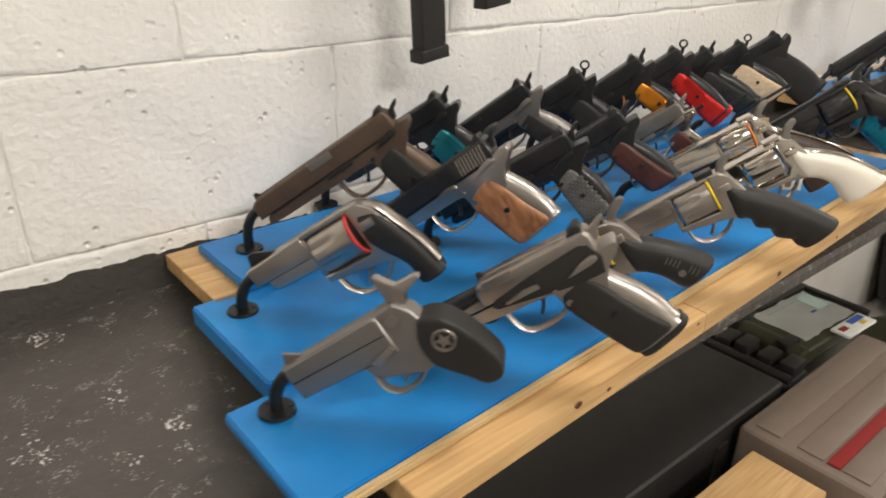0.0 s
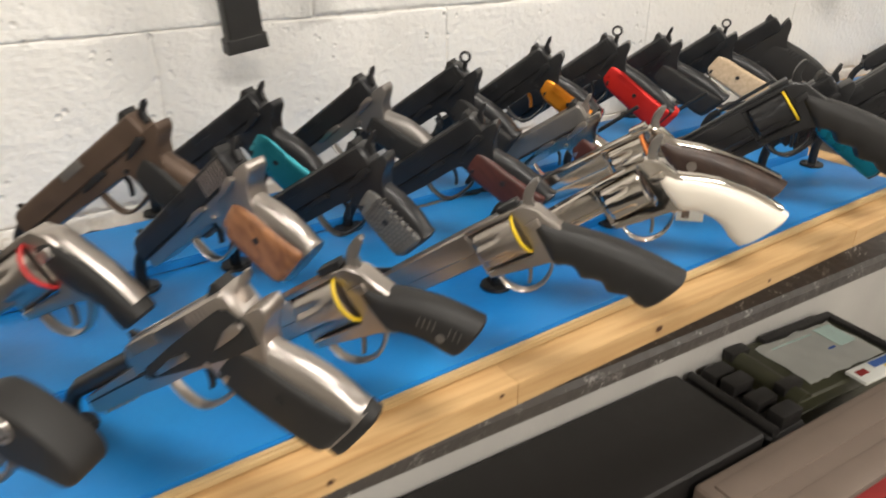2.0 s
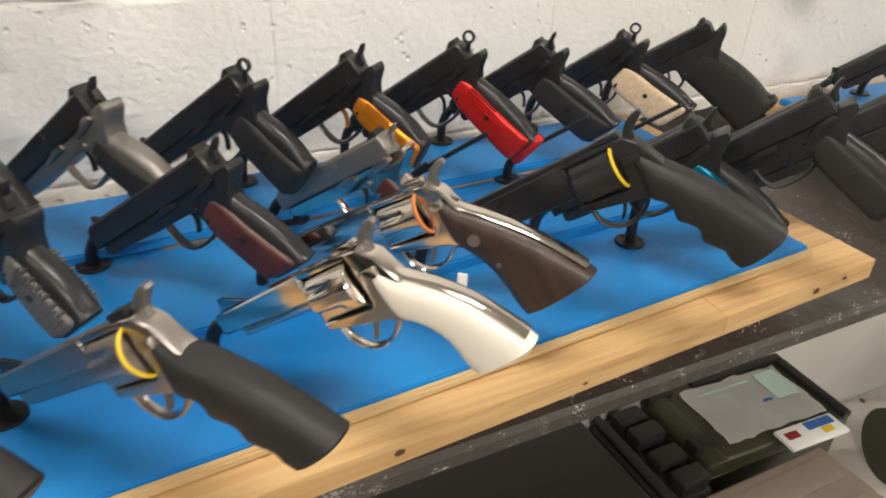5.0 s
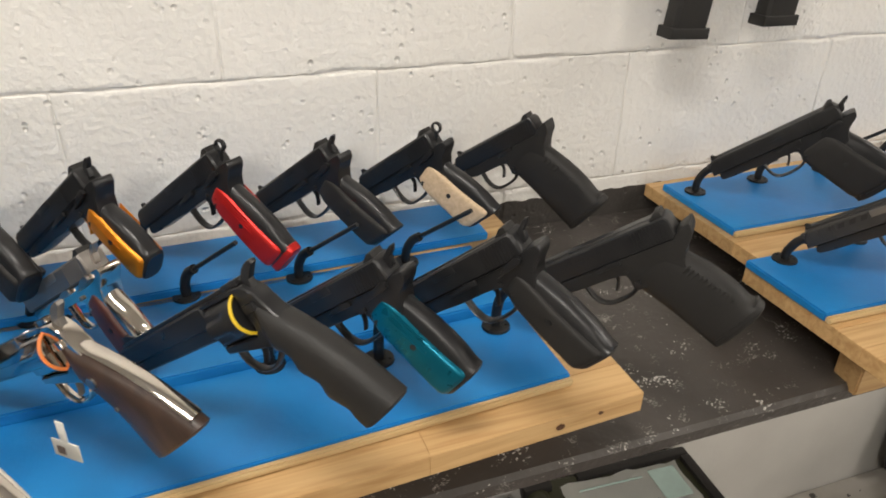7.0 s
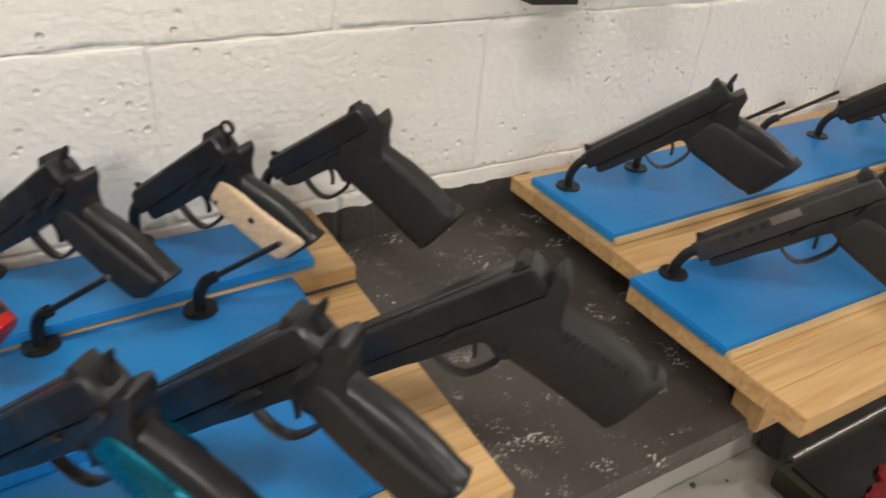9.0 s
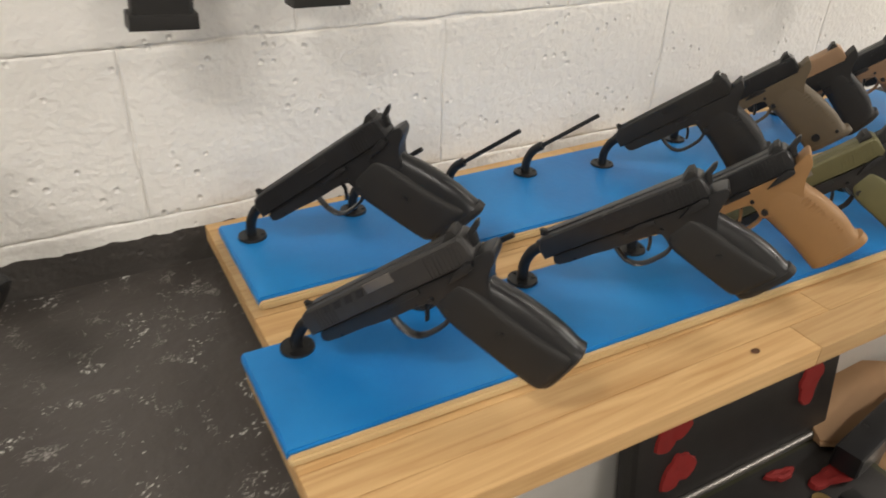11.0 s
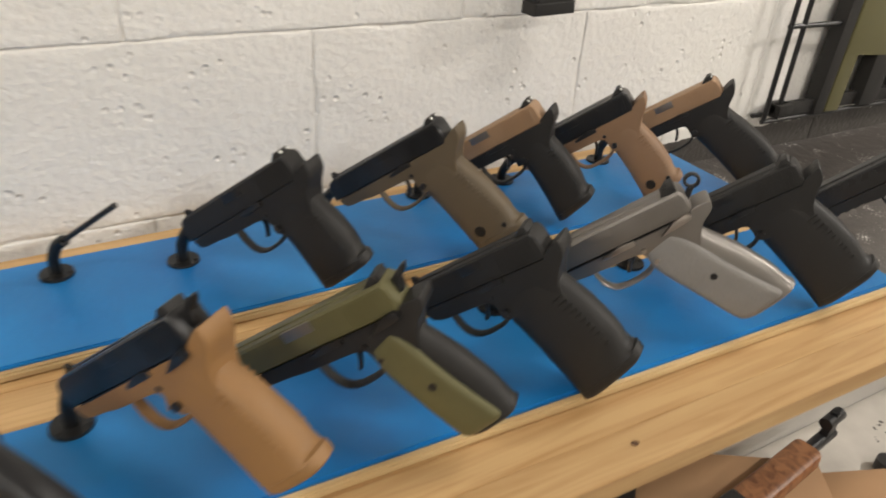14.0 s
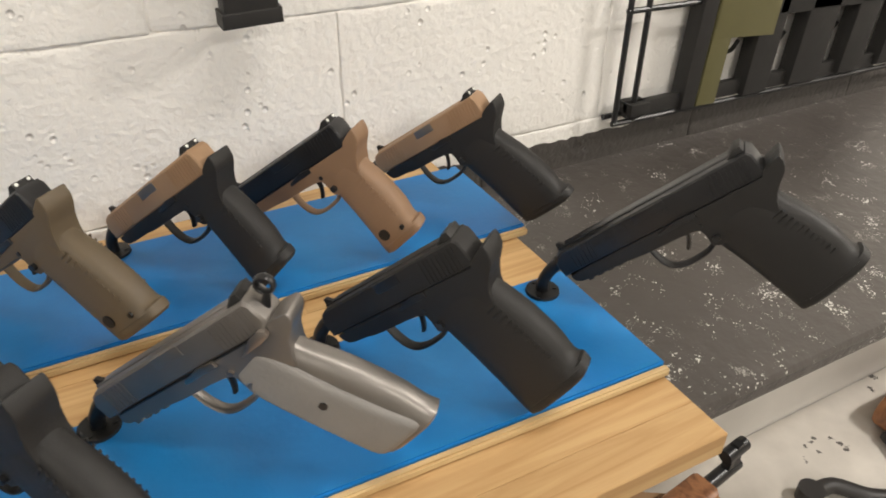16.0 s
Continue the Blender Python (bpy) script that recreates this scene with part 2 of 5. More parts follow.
# ---- mesh helpers ----
def finish(bm, name, material, parent=None, smooth=True):
    me = bpy.data.meshes.new(name)
    bmesh.ops.recalc_face_normals(bm, faces=bm.faces)
    if smooth:
        for f in bm.faces:
            f.smooth = True
        for e in bm.edges:
            if len(e.link_faces) == 2 and e.calc_face_angle(0) > 0.6:
                e.smooth = False
    bm.to_mesh(me)
    bm.free()
    me.materials.append(M[material] if isinstance(material, str) else material)
    ob = new(name, me)
    if parent:
        ob.parent = parent
    return ob


def part(name, bm, material, parent, label=""):
    ob = finish(bm, name, material, parent)
    if label:
        tagged(ob, label)
    return ob


def box(x0, x1, y0, y1, z0, z1, bevel=0.0, bm=None, seg=2):
    one = bmesh.new()
    bmesh.ops.create_cube(one, size=1.0, matrix=Matrix.Translation(((x0 + x1) / 2, (y0 + y1) / 2, (z0 + z1) / 2)) @ Matrix.Diagonal((x1 - x0, y1 - y0, z1 - z0, 1)))
    if bevel:
        bmesh.ops.bevel(one, geom=one.edges[:], offset=bevel, segments=seg, profile=0.6, affect="EDGES")
    return join(bm, one)


def join(bm, one):
    if bm is None:
        return one
    me = bpy.data.meshes.new("tmp")
    one.to_mesh(me)
    one.free()
    bm.from_mesh(me)
    bpy.data.meshes.remove(me)
    return bm


def prism(poly, w, bevel=0.0015, bm=None, y=0.0, seg=2):
    """A plate in the x-z plane with that outline, w thick about y."""
    one = bmesh.new()
    vs = [one.verts.new((p[0], y - w / 2, p[1])) for p in poly]
    f = one.faces.new(vs)
    ex = bmesh.ops.extrude_face_region(one, geom=[f])
    bmesh.ops.translate(one, verts=[v for v in ex["geom"] if isinstance(v, bmesh.types.BMVert)], vec=(0, w, 0))
    bmesh.ops.recalc_face_normals(one, faces=one.faces)
    if bevel:
        caps = [e for e in one.edges if abs(e.verts[0].co.y - e.verts[1].co.y) < 1e-6]
        bmesh.ops.bevel(one, geom=caps, offset=bevel, segments=seg, profile=0.6, affect="EDGES", clamp_overlap=True)
    return join(bm, one)


def rod(p, q, r, bm=None, n=12, r2=None):
    p, q = Vector(p), Vector(q)
    d = q - p
    one = bmesh.new()
    m = Matrix.Translation((p + q) / 2) @ d.to_track_quat("Z", "Y").to_matrix().to_4x4()
    bmesh.ops.create_cone(one, cap_ends=True, segments=n, radius1=r, radius2=r if r2 is None else r2, depth=d.length, matrix=m)
    return join(bm, one)


def sweep(pts, ry, rz, bm=None, n=8, closed=False):
    """A band along points of the x-z plane: ry half wide across, rz half thick."""
    one = bmesh.new()
    rings = []
    k = len(pts)
    for i, p in enumerate(pts):
        a, b = pts[(i - 1) % k if closed else max(0, i - 1)], pts[(i + 1) % k if closed else min(k - 1, i + 1)]
        t = Vector((b[0] - a[0], 0, b[1] - a[1])).normalized()
        nrm = Vector((-t.z, 0, t.x))
        ring = []
        for j in range(n):
            an = 2 * math.pi * (j + 0.5) / n
            ring.append(one.verts.new(Vector((p[0], 0, p[1])) + nrm * rz * math.cos(an) + Vector((0, ry * math.sin(an), 0))))
        rings.append(ring)
    for i in range(k if closed else k - 1):
        r0, r1 = rings[i], rings[(i + 1) % k]
        for j in range(n):
            one.faces.new((r0[j], r0[(j + 1) % n], r1[(j + 1) % n], r1[j]))
    if not closed:
        one.faces.new(rings[0])
        one.faces.new(rings[-1])
    return join(bm, one)


def loft(sections, rake, bm=None, n=24, power=0.8, wave=0.0):
    """Rounded sections (x, z, half depth, half width) down a slanting axis; wave: finger grooves along the front."""
    one = bmesh.new()
    rings = []
    for k, (u, v, du, dw) in enumerate(sections):
        ring = []
        for i in range(n):
            a = 2 * math.pi * i / n
            c, s = math.cos(a), math.sin(a)
            c2, s2 = math.copysign(abs(c) ** power, c), math.copysign(abs(s) ** power, s)
            f = du * c2
            if wave and c < 0:
                f *= 1 + wave * math.sin(k * 1.15)
            ring.append(one.verts.new((u + f, dw * s2, v + f * rake)))
        rings.append(ring)
    for r0, r1 in zip(rings, rings[1:]):
        for i in range(n):
            one.faces.new((r0[i], r0[(i + 1) % n], r1[(i + 1) % n], r1[i]))
    for ring, (u, v, du, dw), s in ((rings[0], sections[0], 1), (rings[-1], sections[-1], -1)):
        inner = [one.verts.new((u + (p.co.x - u) * 0.8, p.co.y * 0.8, v + (p.co.z - v) * 0.8 + s * 0.0015)) for p in ring]
        for i in range(n):
            one.faces.new((ring[i], ring[(i + 1) % n], inner[(i + 1) % n], inner[i]))
        one.faces.new(inner)
    bmesh.ops.recalc_face_normals(one, faces=one.faces)
    return join(bm, one)


def smooth_line(pts, n=6):
    """Points along a soft curve through those given."""
    out = []
    k = len(pts)
    for i in range(k - 1):
        p0, p1, p2, p3 = pts[max(0, i - 1)], pts[i], pts[i + 1], pts[min(k - 1, i + 2)]
        for j in range(n):
            t = j / n
            out.append(tuple(0.5 * (2 * p1[c] + (p2[c] - p0[c]) * t + (2 * p0[c] - 5 * p1[c] + 4 * p2[c] - p3[c]) * t * t + (3 * p1[c] - p0[c] - 3 * p2[c] + p3[c]) * t ** 3) for c in range(len(p1))))
    out.append(tuple(pts[-1]))
    return out


def empty(name, m=None):
    ob = new(name)
    ob.empty_display_size = 0.05
    if m is not None:
        ob.matrix_world = m
    return ob


# ---- the room ----
SILL_BACK, SILL_FRONT_Y, SILL_FRONT_Z, BENCH_Z = 1.055, -0.455, 1.0, 0.28
FACE_Y = -0.125
X0, X1, Y0, CEIL = -2.2, 5.8, -3.4, 2.6

tagged(finish(box(X0, X1, Y0, 0.2, -0.1, -0.001), "floor", "floor"), "bare grey concrete floor", "floor", kind="structure")
tagged(finish(box(X0, X1, Y0, 0.2, CEIL, CEIL + 0.1), "ceiling", "ceiling"), "plain white painted ceiling", "ceiling", kind="structure")
tagged(finish(box(X0 - 0.15, X0, Y0, 0.2, -0.1, CEIL), "wall_west", "plain_wall"), "plain pale painted wall", "wall", kind="structure")
tagged(finish(box(X1, X1 + 0.15, Y0, 0.2, -0.1, CEIL), "wall_east", "plain_wall"), "plain pale painted wall", "wall", kind="structure")
tagged(finish(box(X0, X1, Y0 - 0.15, Y0, -0.1, CEIL), "wall_south", "plain_wall"), "plain pale painted wall", "wall", kind="structure")

# north wall: blocks laid in courses with recessed mortar
north = finish(box(X0, X1, 0.0022, 0.2, 0.969, CEIL), "wall_north", "wall", smooth=False)
tagged(north, "white painted concrete block wall with rough mortar joints", "wall", kind="structure")

bm = bmesh.new()
stations = []
for x in (X0, X1):
    stations.append([bm.verts.new((x, y, z)) for y, z in ((0.03, 0.968), (0.03, SILL_BACK), (SILL_FRONT_Y, SILL_FRONT_Z), (SILL_FRONT_Y - 0.005, SILL_FRONT_Z - 0.007), (SILL_FRONT_Y - 0.004, SILL_FRONT_Z - 0.024), (SILL_FRONT_Y + 0.01, SILL_FRONT_Z - 0.032))])
for a, b in zip(stations, stations[1:]):
    for i in range(6):
        bm.faces.new((a[i], a[(i + 1) % 6], b[(i + 1) % 6], b[i]))
bm.faces.new(stations[0])
bm.faces.new(stations[-1])
sill = finish(bm, "sill", "sill", smooth=False)
tagged(sill, "sloping sill in chipped dark grey paint", "sill", kind="structure")
face = finish(box(X0, X1, FACE_Y, 0.2, 0.0, 0.967, 0), "wall_below_sill", "upstand", smooth=False)
bench = finish(box(X0, X1, -0.67, FACE_Y - 0.001, 0.0, BENCH_Z, 0.006), "low_ledge", "bench")
tagged(bench, "low ledge in scuffed dirty white paint", "ledge", kind="structure")
tagged(face, "white painted wall set back below the sill", "wall", kind="structure")

# ---- display stands ----
def lay(x, y):
    return Matrix.Translation((x, y, 0))


def za(x, tier=0.0):
    return 1.086 + 0.0135 * (x - 0.1) + tier


def zb(x, tier=0.0):
    return 1.10 + 0.011 * x + tier


def slab(x0, x1, ya0, ya1, yb0, yb1, zf, top, thick, bevel=0.002):
    """A board whose ends lie at x0 and x1; ya: back and front edge at x0, yb: at x1; its top follows zf plus top."""
    bm = bmesh.new()
    vs = []
    for z in (-thick, 0):
        for x, y in ((x0, ya0), (x0, ya1), (x1, yb1), (x1, yb0)):
            vs.append(bm.verts.new((x, y, zf(x) + top + z)))
    for f in ((0, 1, 2, 3), (7, 6, 5, 4), (0, 4, 5, 1), (1, 5, 6, 2), (2, 6, 7, 3), (3, 7, 4, 0)):
        bm.faces.new([vs[i] for i in f])
    bmesh.ops.recalc_face_normals(bm, faces=bm.faces)
    bmesh.ops.bevel(bm, geom=bm.edges[:], offset=bevel, segments=2, affect="EDGES")
    return bm


def painted_board(stand, *a, edge=True):
    """Blue top with a bare sawn edge along the front."""
    x0, x1, ya0, ya1, yb0, yb1, zf, top, thick = a
    if not edge:
        part("painted_board", slab(x0, x1, ya0, ya1, yb0, yb1, zf, top, thick), "blue", stand)
        return
    b = part("painted_board", slab(x0, x1, ya0, ya1 + 0.004, yb0, yb1 + 0.004, zf, top, thick), "blue", stand)
    part("sawn_edge", slab(x0, x1, ya1 + 0.0045, ya1 - 0.004, yb1 + 0.0045, yb1 - 0.004, zf, top - 0.0025, thick - 0.003), "pale", b, "bare sawn front edge")


def planks(stand, x0, x1, ya0, ya1, yb0, yb1, zf, top, thick, cuts, rows=1):
    """Staves glued edge to edge and end to end."""
    for r in range(rows):
        f0, f1 = r / rows, (r + 1) / rows
        xs = [x0] + [x0 + (x1 - x0) * c for c in cuts[r % len(cuts)]] + [x1]
        for a, b in zip(xs, xs[1:]):
            def yy(x, f):
                w = (x - x0) / (x1 - x0)
                back, front = ya0 + (yb0 - ya0) * w, ya1 + (yb1 - ya1) * w
                return back + (front - back) * f
            part("stave", slab(a + 0.0001, b - 0.0001, yy(a, f0) - 0.0001, yy(a, f1) + 0.0001, yy(b, f0) - 0.0001, yy(b, f1) + 0.0001, zf, top, thick, 0.0006), "pine", stand)


def knot(stand, x, y, z, r, flat=False):
    bm = bmesh.new()
    bmesh.ops.create_circle(bm, cap_ends=True, segments=14, radius=r, matrix=pose(x, y, z, 90 if not flat else 0) @ Matrix.Diagonal((1.4, 1, 1, 1)))
    for v in bm.verts:
        v.co += Vector((random.uniform(-1, 1), 0, random.uniform(-1, 1))) * r * 0.12
    part("knot", bm, "knot", stand)


stand_a = tagged(empty("display_stand"), "three-tier stand of blue boards on pine planks", "display stand")
stand_b = tagged(empty("display_stand"), "two-tier stand of blue boards on pine planks", "display stand")
TA = (0.0, 0.012, 0.024)
planks(stand_a, 0.19, 1.455, -0.008, -0.170, -0.004, -0.150, za, TA[2] - 0.012, 0.02, [(0.4,), (0.7,)], 3)
planks(stand_a, 0.2, 1.455, -0.1705, -0.532, -0.1505, -0.474, za, -0.012, 0.026, [(0.35, 0.8), (0.5,), (0.25, 0.72), (0.6,), (0.3, 0.85)], 6)
painted_board(stand_a, 0.225, 1.412, -0.03, -0.170, -0.022, -0.135, za, TA[2], 0.0118, edge=False)
painted_board(stand_a, 0.165, 1.384, -0.16, -0.345, -0.14, -0.29, za, TA[1], 0.0235, edge=False)
painted_board(stand_a, 0.12, 1.386, -0.3455, -0.502, -0.2905, -0.436, za, TA[0], 0.0118)
part("support", slab(0.28, 1.40, -0.40, -0.445, -0.36, -0.41, za, -0.0382, 0.075), "pine", stand_a)
planks(stand_b, 1.765, 3.065, -0.012, -0.298, -0.012, -0.318, zb, -0.012, 0.022, [(0.45,), (0.2, 0.7), (0.55,), (0.3, 0.8)], 5)
painted_board(stand_b, 1.775, 3.078, -0.045, -0.228, -0.06, -0.232, zb, 0.0, 0.0118)
painted_board(stand_b, 1.735, 3.064, -0.299, -0.446, -0.319, -0.483, zb, -0.004, 0.0118)
planks(stand_b, 1.738, 3.06, -0.2985, -0.540, -0.3185, -0.560, zb, -0.016, 0.024, [(0.4,), (0.3, 0.75), (0.62, 0.9), (0.28, 0.8), (0.45,)], 6)
part("support", slab(1.80, 3.0, -0.43, -0.47, -0.43, -0.47, zb, -0.041, 0.09), "pine", stand_b)

for x, dz, r in ((0.40, -0.020, 0.004), (0.45, -0.026, 0.0025), (0.828, -0.024, 0.0035), (0.62, -0.018, 0.002), (1.351, -0.025, 0.004), (1.40, -0.022, 0.0025), (1.02, -0.028, 0.002)):
    knot(stand_a, x, -0.532 + 0.0462 * (x - 0.2) - 0.0008, za(x) + dz, r)
for x, y, r in ((2.2, -0.52, 0.004), (2.62, -0.53, 0.003), (1.95, -0.27, 0.0025)):
    knot(stand_b, x, y, zb(x) - 0.0155 if y < -0.4 else zb(x) - 0.0115, r, True)

# ---- pegs and display pistols ----
def heading(h, e):
    hh, ee = radians(h), radians(e)
    return Vector((math.cos(ee) * math.cos(hh), -math.cos(ee) * math.sin(hh), math.sin(ee)))


def stance(place, h, e, roll=0.0):
    """Local x runs from the muzzle to the rear, local z is the top."""
    x = heading(h, e)
    z = (Vector((0, 0, 1)) - x * x.z).normalized()
    y = z.cross(x)
    m = Matrix((x, y, z)).transposed().to_4x4()
    return Matrix.Translation(place) @ m @ pose(0, 0, 0, roll)


def display_peg(x, y, z, h=52, e=37, bare=False, reach=0.042):
    t = tagged(empty("display_peg", pose(x, y, z, 0, 0, -h)), "bent black iron peg " + ("standing empty on a blue board" if bare else "carrying a pistol on a blue board"), "display peg", "pegs on the boards")
    bm = bmesh.new()
    bmesh.ops.create_cone(bm, cap_ends=True, segments=28, radius1=0.0175, radius2=0.0168, depth=0.003, matrix=Matrix.Translation((0, 0, 0.0017)))
    for k in range(3):
        a = 2 * math.pi * k / 3 + 0.5
        rod((0.0125 * math.cos(a), 0.0125 * math.sin(a), 0.0025), (0.0125 * math.cos(a), 0.0125 * math.sin(a), 0.0044), 0.0022, bm, 8)
    part("flange", bm, "peg", t)
    ee = radians(e)
    up = reach * 0.62
    part("elbow", sweep(smooth_line([(0, 0.002), (0, up * 0.6), (0.003, up), (0.010, up + 0.012), (0.010 + 0.014 * math.cos(ee), up + 0.012 + 0.014 * math.sin(ee))], 4), 0.0062, 0.0062, n=12), "peg", t)
    l0, l1 = 0.010, 0.105 if bare else 0.05
    c, s = math.cos(ee), math.sin(ee)
    part("rod", sweep([(0.010 + l0 * c, up + 0.012 + l0 * s), (0.010 + l1 * c, up + 0.012 + l1 * s)], 0.0030, 0.0030, n=10), "peg", t)
    return t


def contour_loft(front, back, widths, bm=None, n=28, power=0.62, sub=4):
    """A rounded body between a front and a back contour of the x-z plane, with a half width at each station."""
    keys = smooth_line([(f[0], f[1], b[0], b[1], w) for f, b, w in zip(front, back, widths)], sub)
    one = bmesh.new()
    rings = []
    for fx, fz, bx, bz, w in keys:
        ring = []
        for i in range(n):
            a = 2 * math.pi * i / n
            c, s = math.cos(a), math.sin(a)
            c2, s2 = math.copysign(abs(c) ** power, c), math.copysign(abs(s) ** power, s)
            k = 0.5 + 0.5 * c2
            ring.append(one.verts.new((fx + (bx - fx) * k, w * s2, fz + (bz - fz) * k)))
        rings.append(ring)
    for r0, r1 in zip(rings, rings[1:]):
        for i in range(n):
            one.faces.new((r0[i], r0[(i + 1) % n], r1[(i + 1) % n], r1[i]))
    for ring, near in ((rings[0], rings[1]), (rings[-1], rings[-2])):
        mid = sum((v.co for v in ring), Vector()) / n
        out = (mid - sum((v.co for v in near), Vector()) / n).normalized() * 0.0022
        inner = [one.verts.new(mid + (v.co - mid) * 0.86 + out) for v in ring]
        for i in range(n):
            one.faces.new((ring[i], ring[(i + 1) % n], inner[(i + 1) % n], inner[i]))
        one.faces.new(inner)
    bmesh.ops.recalc_face_normals(one, faces=one.faces)
    return join(bm, one)


def between(p, q, f, off=0.0):
    """A point on the way from p to q, pushed off to the rear side."""
    d = Vector((q[0] - p[0], q[1] - p[1])).normalized()
    return (p[0] + (q[0] - p[0]) * f - d.y * off, p[1] + (q[1] - p[1]) * f + d.x * off)


def pistol(label, x, y, z, L=0.19, h=48, e=37, toe=(-0.03, -0.122), heel=(0.017, -0.108), slide="black_steel", frame="black_steel", hammer="spur", poly=False, panel=None,
           serr=9, front_serr=False, rail=False, magwell=None, base=0.042, wide=0.027, trig=None, ports=False, tail=0.016, barrel_show=0.0, dots=False, hole=False, flank=None, rib_metal=None):
    t = tagged(empty("pistol", stance((x, y, z), h, e)), label, "pistol", "pistols on pegs")
    d = heading(h, e)
    display_peg(x - 0.022 * d.x, y - 0.022 * d.y, z - base, h, e, reach=(base - 0.0177) / 0.62)
    top, low = 0.014, -0.011
    s0 = barrel_show
    F, K = (L + toe[0], toe[1]), (L + heel[0], heel[1])
    web = (L - 0.004, low - 0.021)
    rise = (low - 0.033 - F[1]) / (web[1] - K[1])
    throat = (min(F[0] + (web[0] - K[0]) * rise + 0.006, L - 0.036), low - 0.035)
    g1 = throat[0] - 0.004
    g0 = g1 - 0.050
    # slide with a bevelled crown, sloping nose and ribbed flanks
    body = prism([(s0, low), (s0, 0.004), (s0 + 0.005, top - 0.0025), (s0 + 0.012, top), (L - 0.004, top + 0.0008), (L - 0.0005, top - 0.004), (L, low + 0.004), (L - 0.004, low)], wide, 0.0052 if not poly else 0.0036, seg=3)
    sl = part("slide", body, slide, t)
    part("top_rib", prism([(s0 + 0.008, top - 0.001), (L - 0.012, top - 0.001), (L - 0.012, top + 0.0012), (s0 + 0.008, top + 0.0012)], 0.008, 0.0004), slide, sl)
    if barrel_show:
        part("barrel", rod((0, 0, 0.001), (s0 + 0.01, 0, 0.001), 0.0078, n=20), "black_steel", t)
        part("dust_shroud", prism([(0.008, low - 0.010), (0.010, low + 0.004), (s0 + 0.002, low + 0.009), (s0 + 0.002, low - 0.010)], wide * 0.86, 0.0028), frame, t)
    else:
        part("muzzle", rod((-0.0025, 0, 0.001), (0.004, 0, 0.001), 0.0078, n=18), "black_steel", t)
        part("guide_rod", rod((-0.001, 0, low + 0.003), (0.004, 0, low + 0.003), 0.0034, n=12), "black_steel", t)
    gro = bmesh.new()
    for i in range(serr):
        u = L - 0.012 - i * 0.0042
        prism([(u, low + 0.003), (u + 0.0018, low + 0.003), (u + 0.0048, top - 0.003), (u + 0.003, top - 0.003)], wide + 0.0012, 0, gro)
    if front_serr:
        for i in range(6):
            u = s0 + 0.016 + i * 0.0045
            prism([(u, low + 0.003), (u + 0.0018, low + 0.003), (u + 0.0048, top - 0.003), (u + 0.003, top - 0.003)], wide + 0.0012, 0, gro)
    if serr or front_serr:
        tagged(part("grip_ribbing", gro, rib_metal or slide, sl), kind="stuff")
    if ports:
        pm = bmesh.new()
        for i in range(4):
            u = 0.03 + i * 0.014
            prism([(u, top - 0.010), (u + 0.008, top - 0.010), (u + 0.011, top - 0.003), (u + 0.003, top - 0.003)], wide + 0.0008, 0, pm)
        tagged(part("slide_vent", pm, "polymer", sl), kind="stuff")
    part("slide_seam", prism([(0.014, low - 0.0006), (L - 0.004, low - 0.0006), (L - 0.004, low + 0.0006), (0.014, low + 0.0006)], wide + 0.0004, 0), "peg", sl)
    part("ejection_port", prism([(0.44 * L, top - 0.010), (0.60 * L, top - 0.010), (0.60 * L, top - 0.001), (0.44 * L, top - 0.001)], 0.004, 0.0004, y=-wide / 2 + 0.0016), "black_steel" if slide in ("black_steel", "polymer") else "matte_steel", sl)
    rs = part("rear_sight", prism([(L - 0.022, top - 0.001), (L - 0.005, top - 0.001), (L - 0.0055, top + 0.0065), (L - 0.011, top + 0.0068)], 0.019, 0.0008), "polymer", sl)
    if dots:
        for yy in (-0.0062, 0.0062):
            part("sight_dot", rod((L - 0.006, yy, top + 0.0042), (L - 0.0046, yy, top + 0.0042), 0.0016, n=10), "paper", rs, "white sight dot")
    part("front_sight", prism([(s0 + 0.006, top - 0.001), (s0 + 0.018, top - 0.001), (s0 + 0.011, top + 0.006), (s0 + 0.008, top + 0.006)], 0.0038, 0.0005), "polymer", sl)
    # frame: dust cover, bridge over the trigger, beavertail
    lift = 0.006 if poly else 0.0
    outline = [(0.010 if not poly else 0.006, low - 0.0005), (0.012, low - 0.011), (g0 * 0.7, low - 0.013), (g0, low - 0.015), (g1 - 0.004, low - 0.016), (g1 + 0.003, low - 0.024),
               (g1 + 0.007, low - 0.038), (web[0] - 0.010, low - 0.036), (web[0] - 0.001, low - 0.024), (L + 0.002, low - 0.014),
               (L + tail * 0.8, low - 0.006 + lift * 0.4), (L + tail, low + lift), (L + tail - 0.002, low + 0.004 + lift), (L - 0.002, low + 0.004), (L - 0.004, low - 0.0005)]
    part("frame", prism(smooth_line(outline, 3)[:-1], wide * (1.05 if poly else 0.92), 0.0058 if poly else 0.0038, seg=3), frame, t)
    if flank:
        part("side_plate", prism(smooth_line([(s0 + 0.012, low - 0.006), (s0 + 0.014, low + 0.004), (L - 0.03, top - 0.010), (L - 0.006, top - 0.012), (L - 0.004, low - 0.018), (g1, low - 0.014)], 2), wide + 0.002, 0.002), flank, t, "black side plate")
    # grip between the front strap and the back strap
    hw = 0.0160 if poly else 0.0126
    kick = 0.0035 if poly else 0.0
    neck_f, neck_b = (throat[0] - 0.002, low - 0.018), (L - 0.003, low - 0.010)
    front = [neck_f, throat, between(throat, F, 0.36, 0.0012), between(throat, F, 0.70, 0.0008), between(throat, F, 0.93, 0), F]
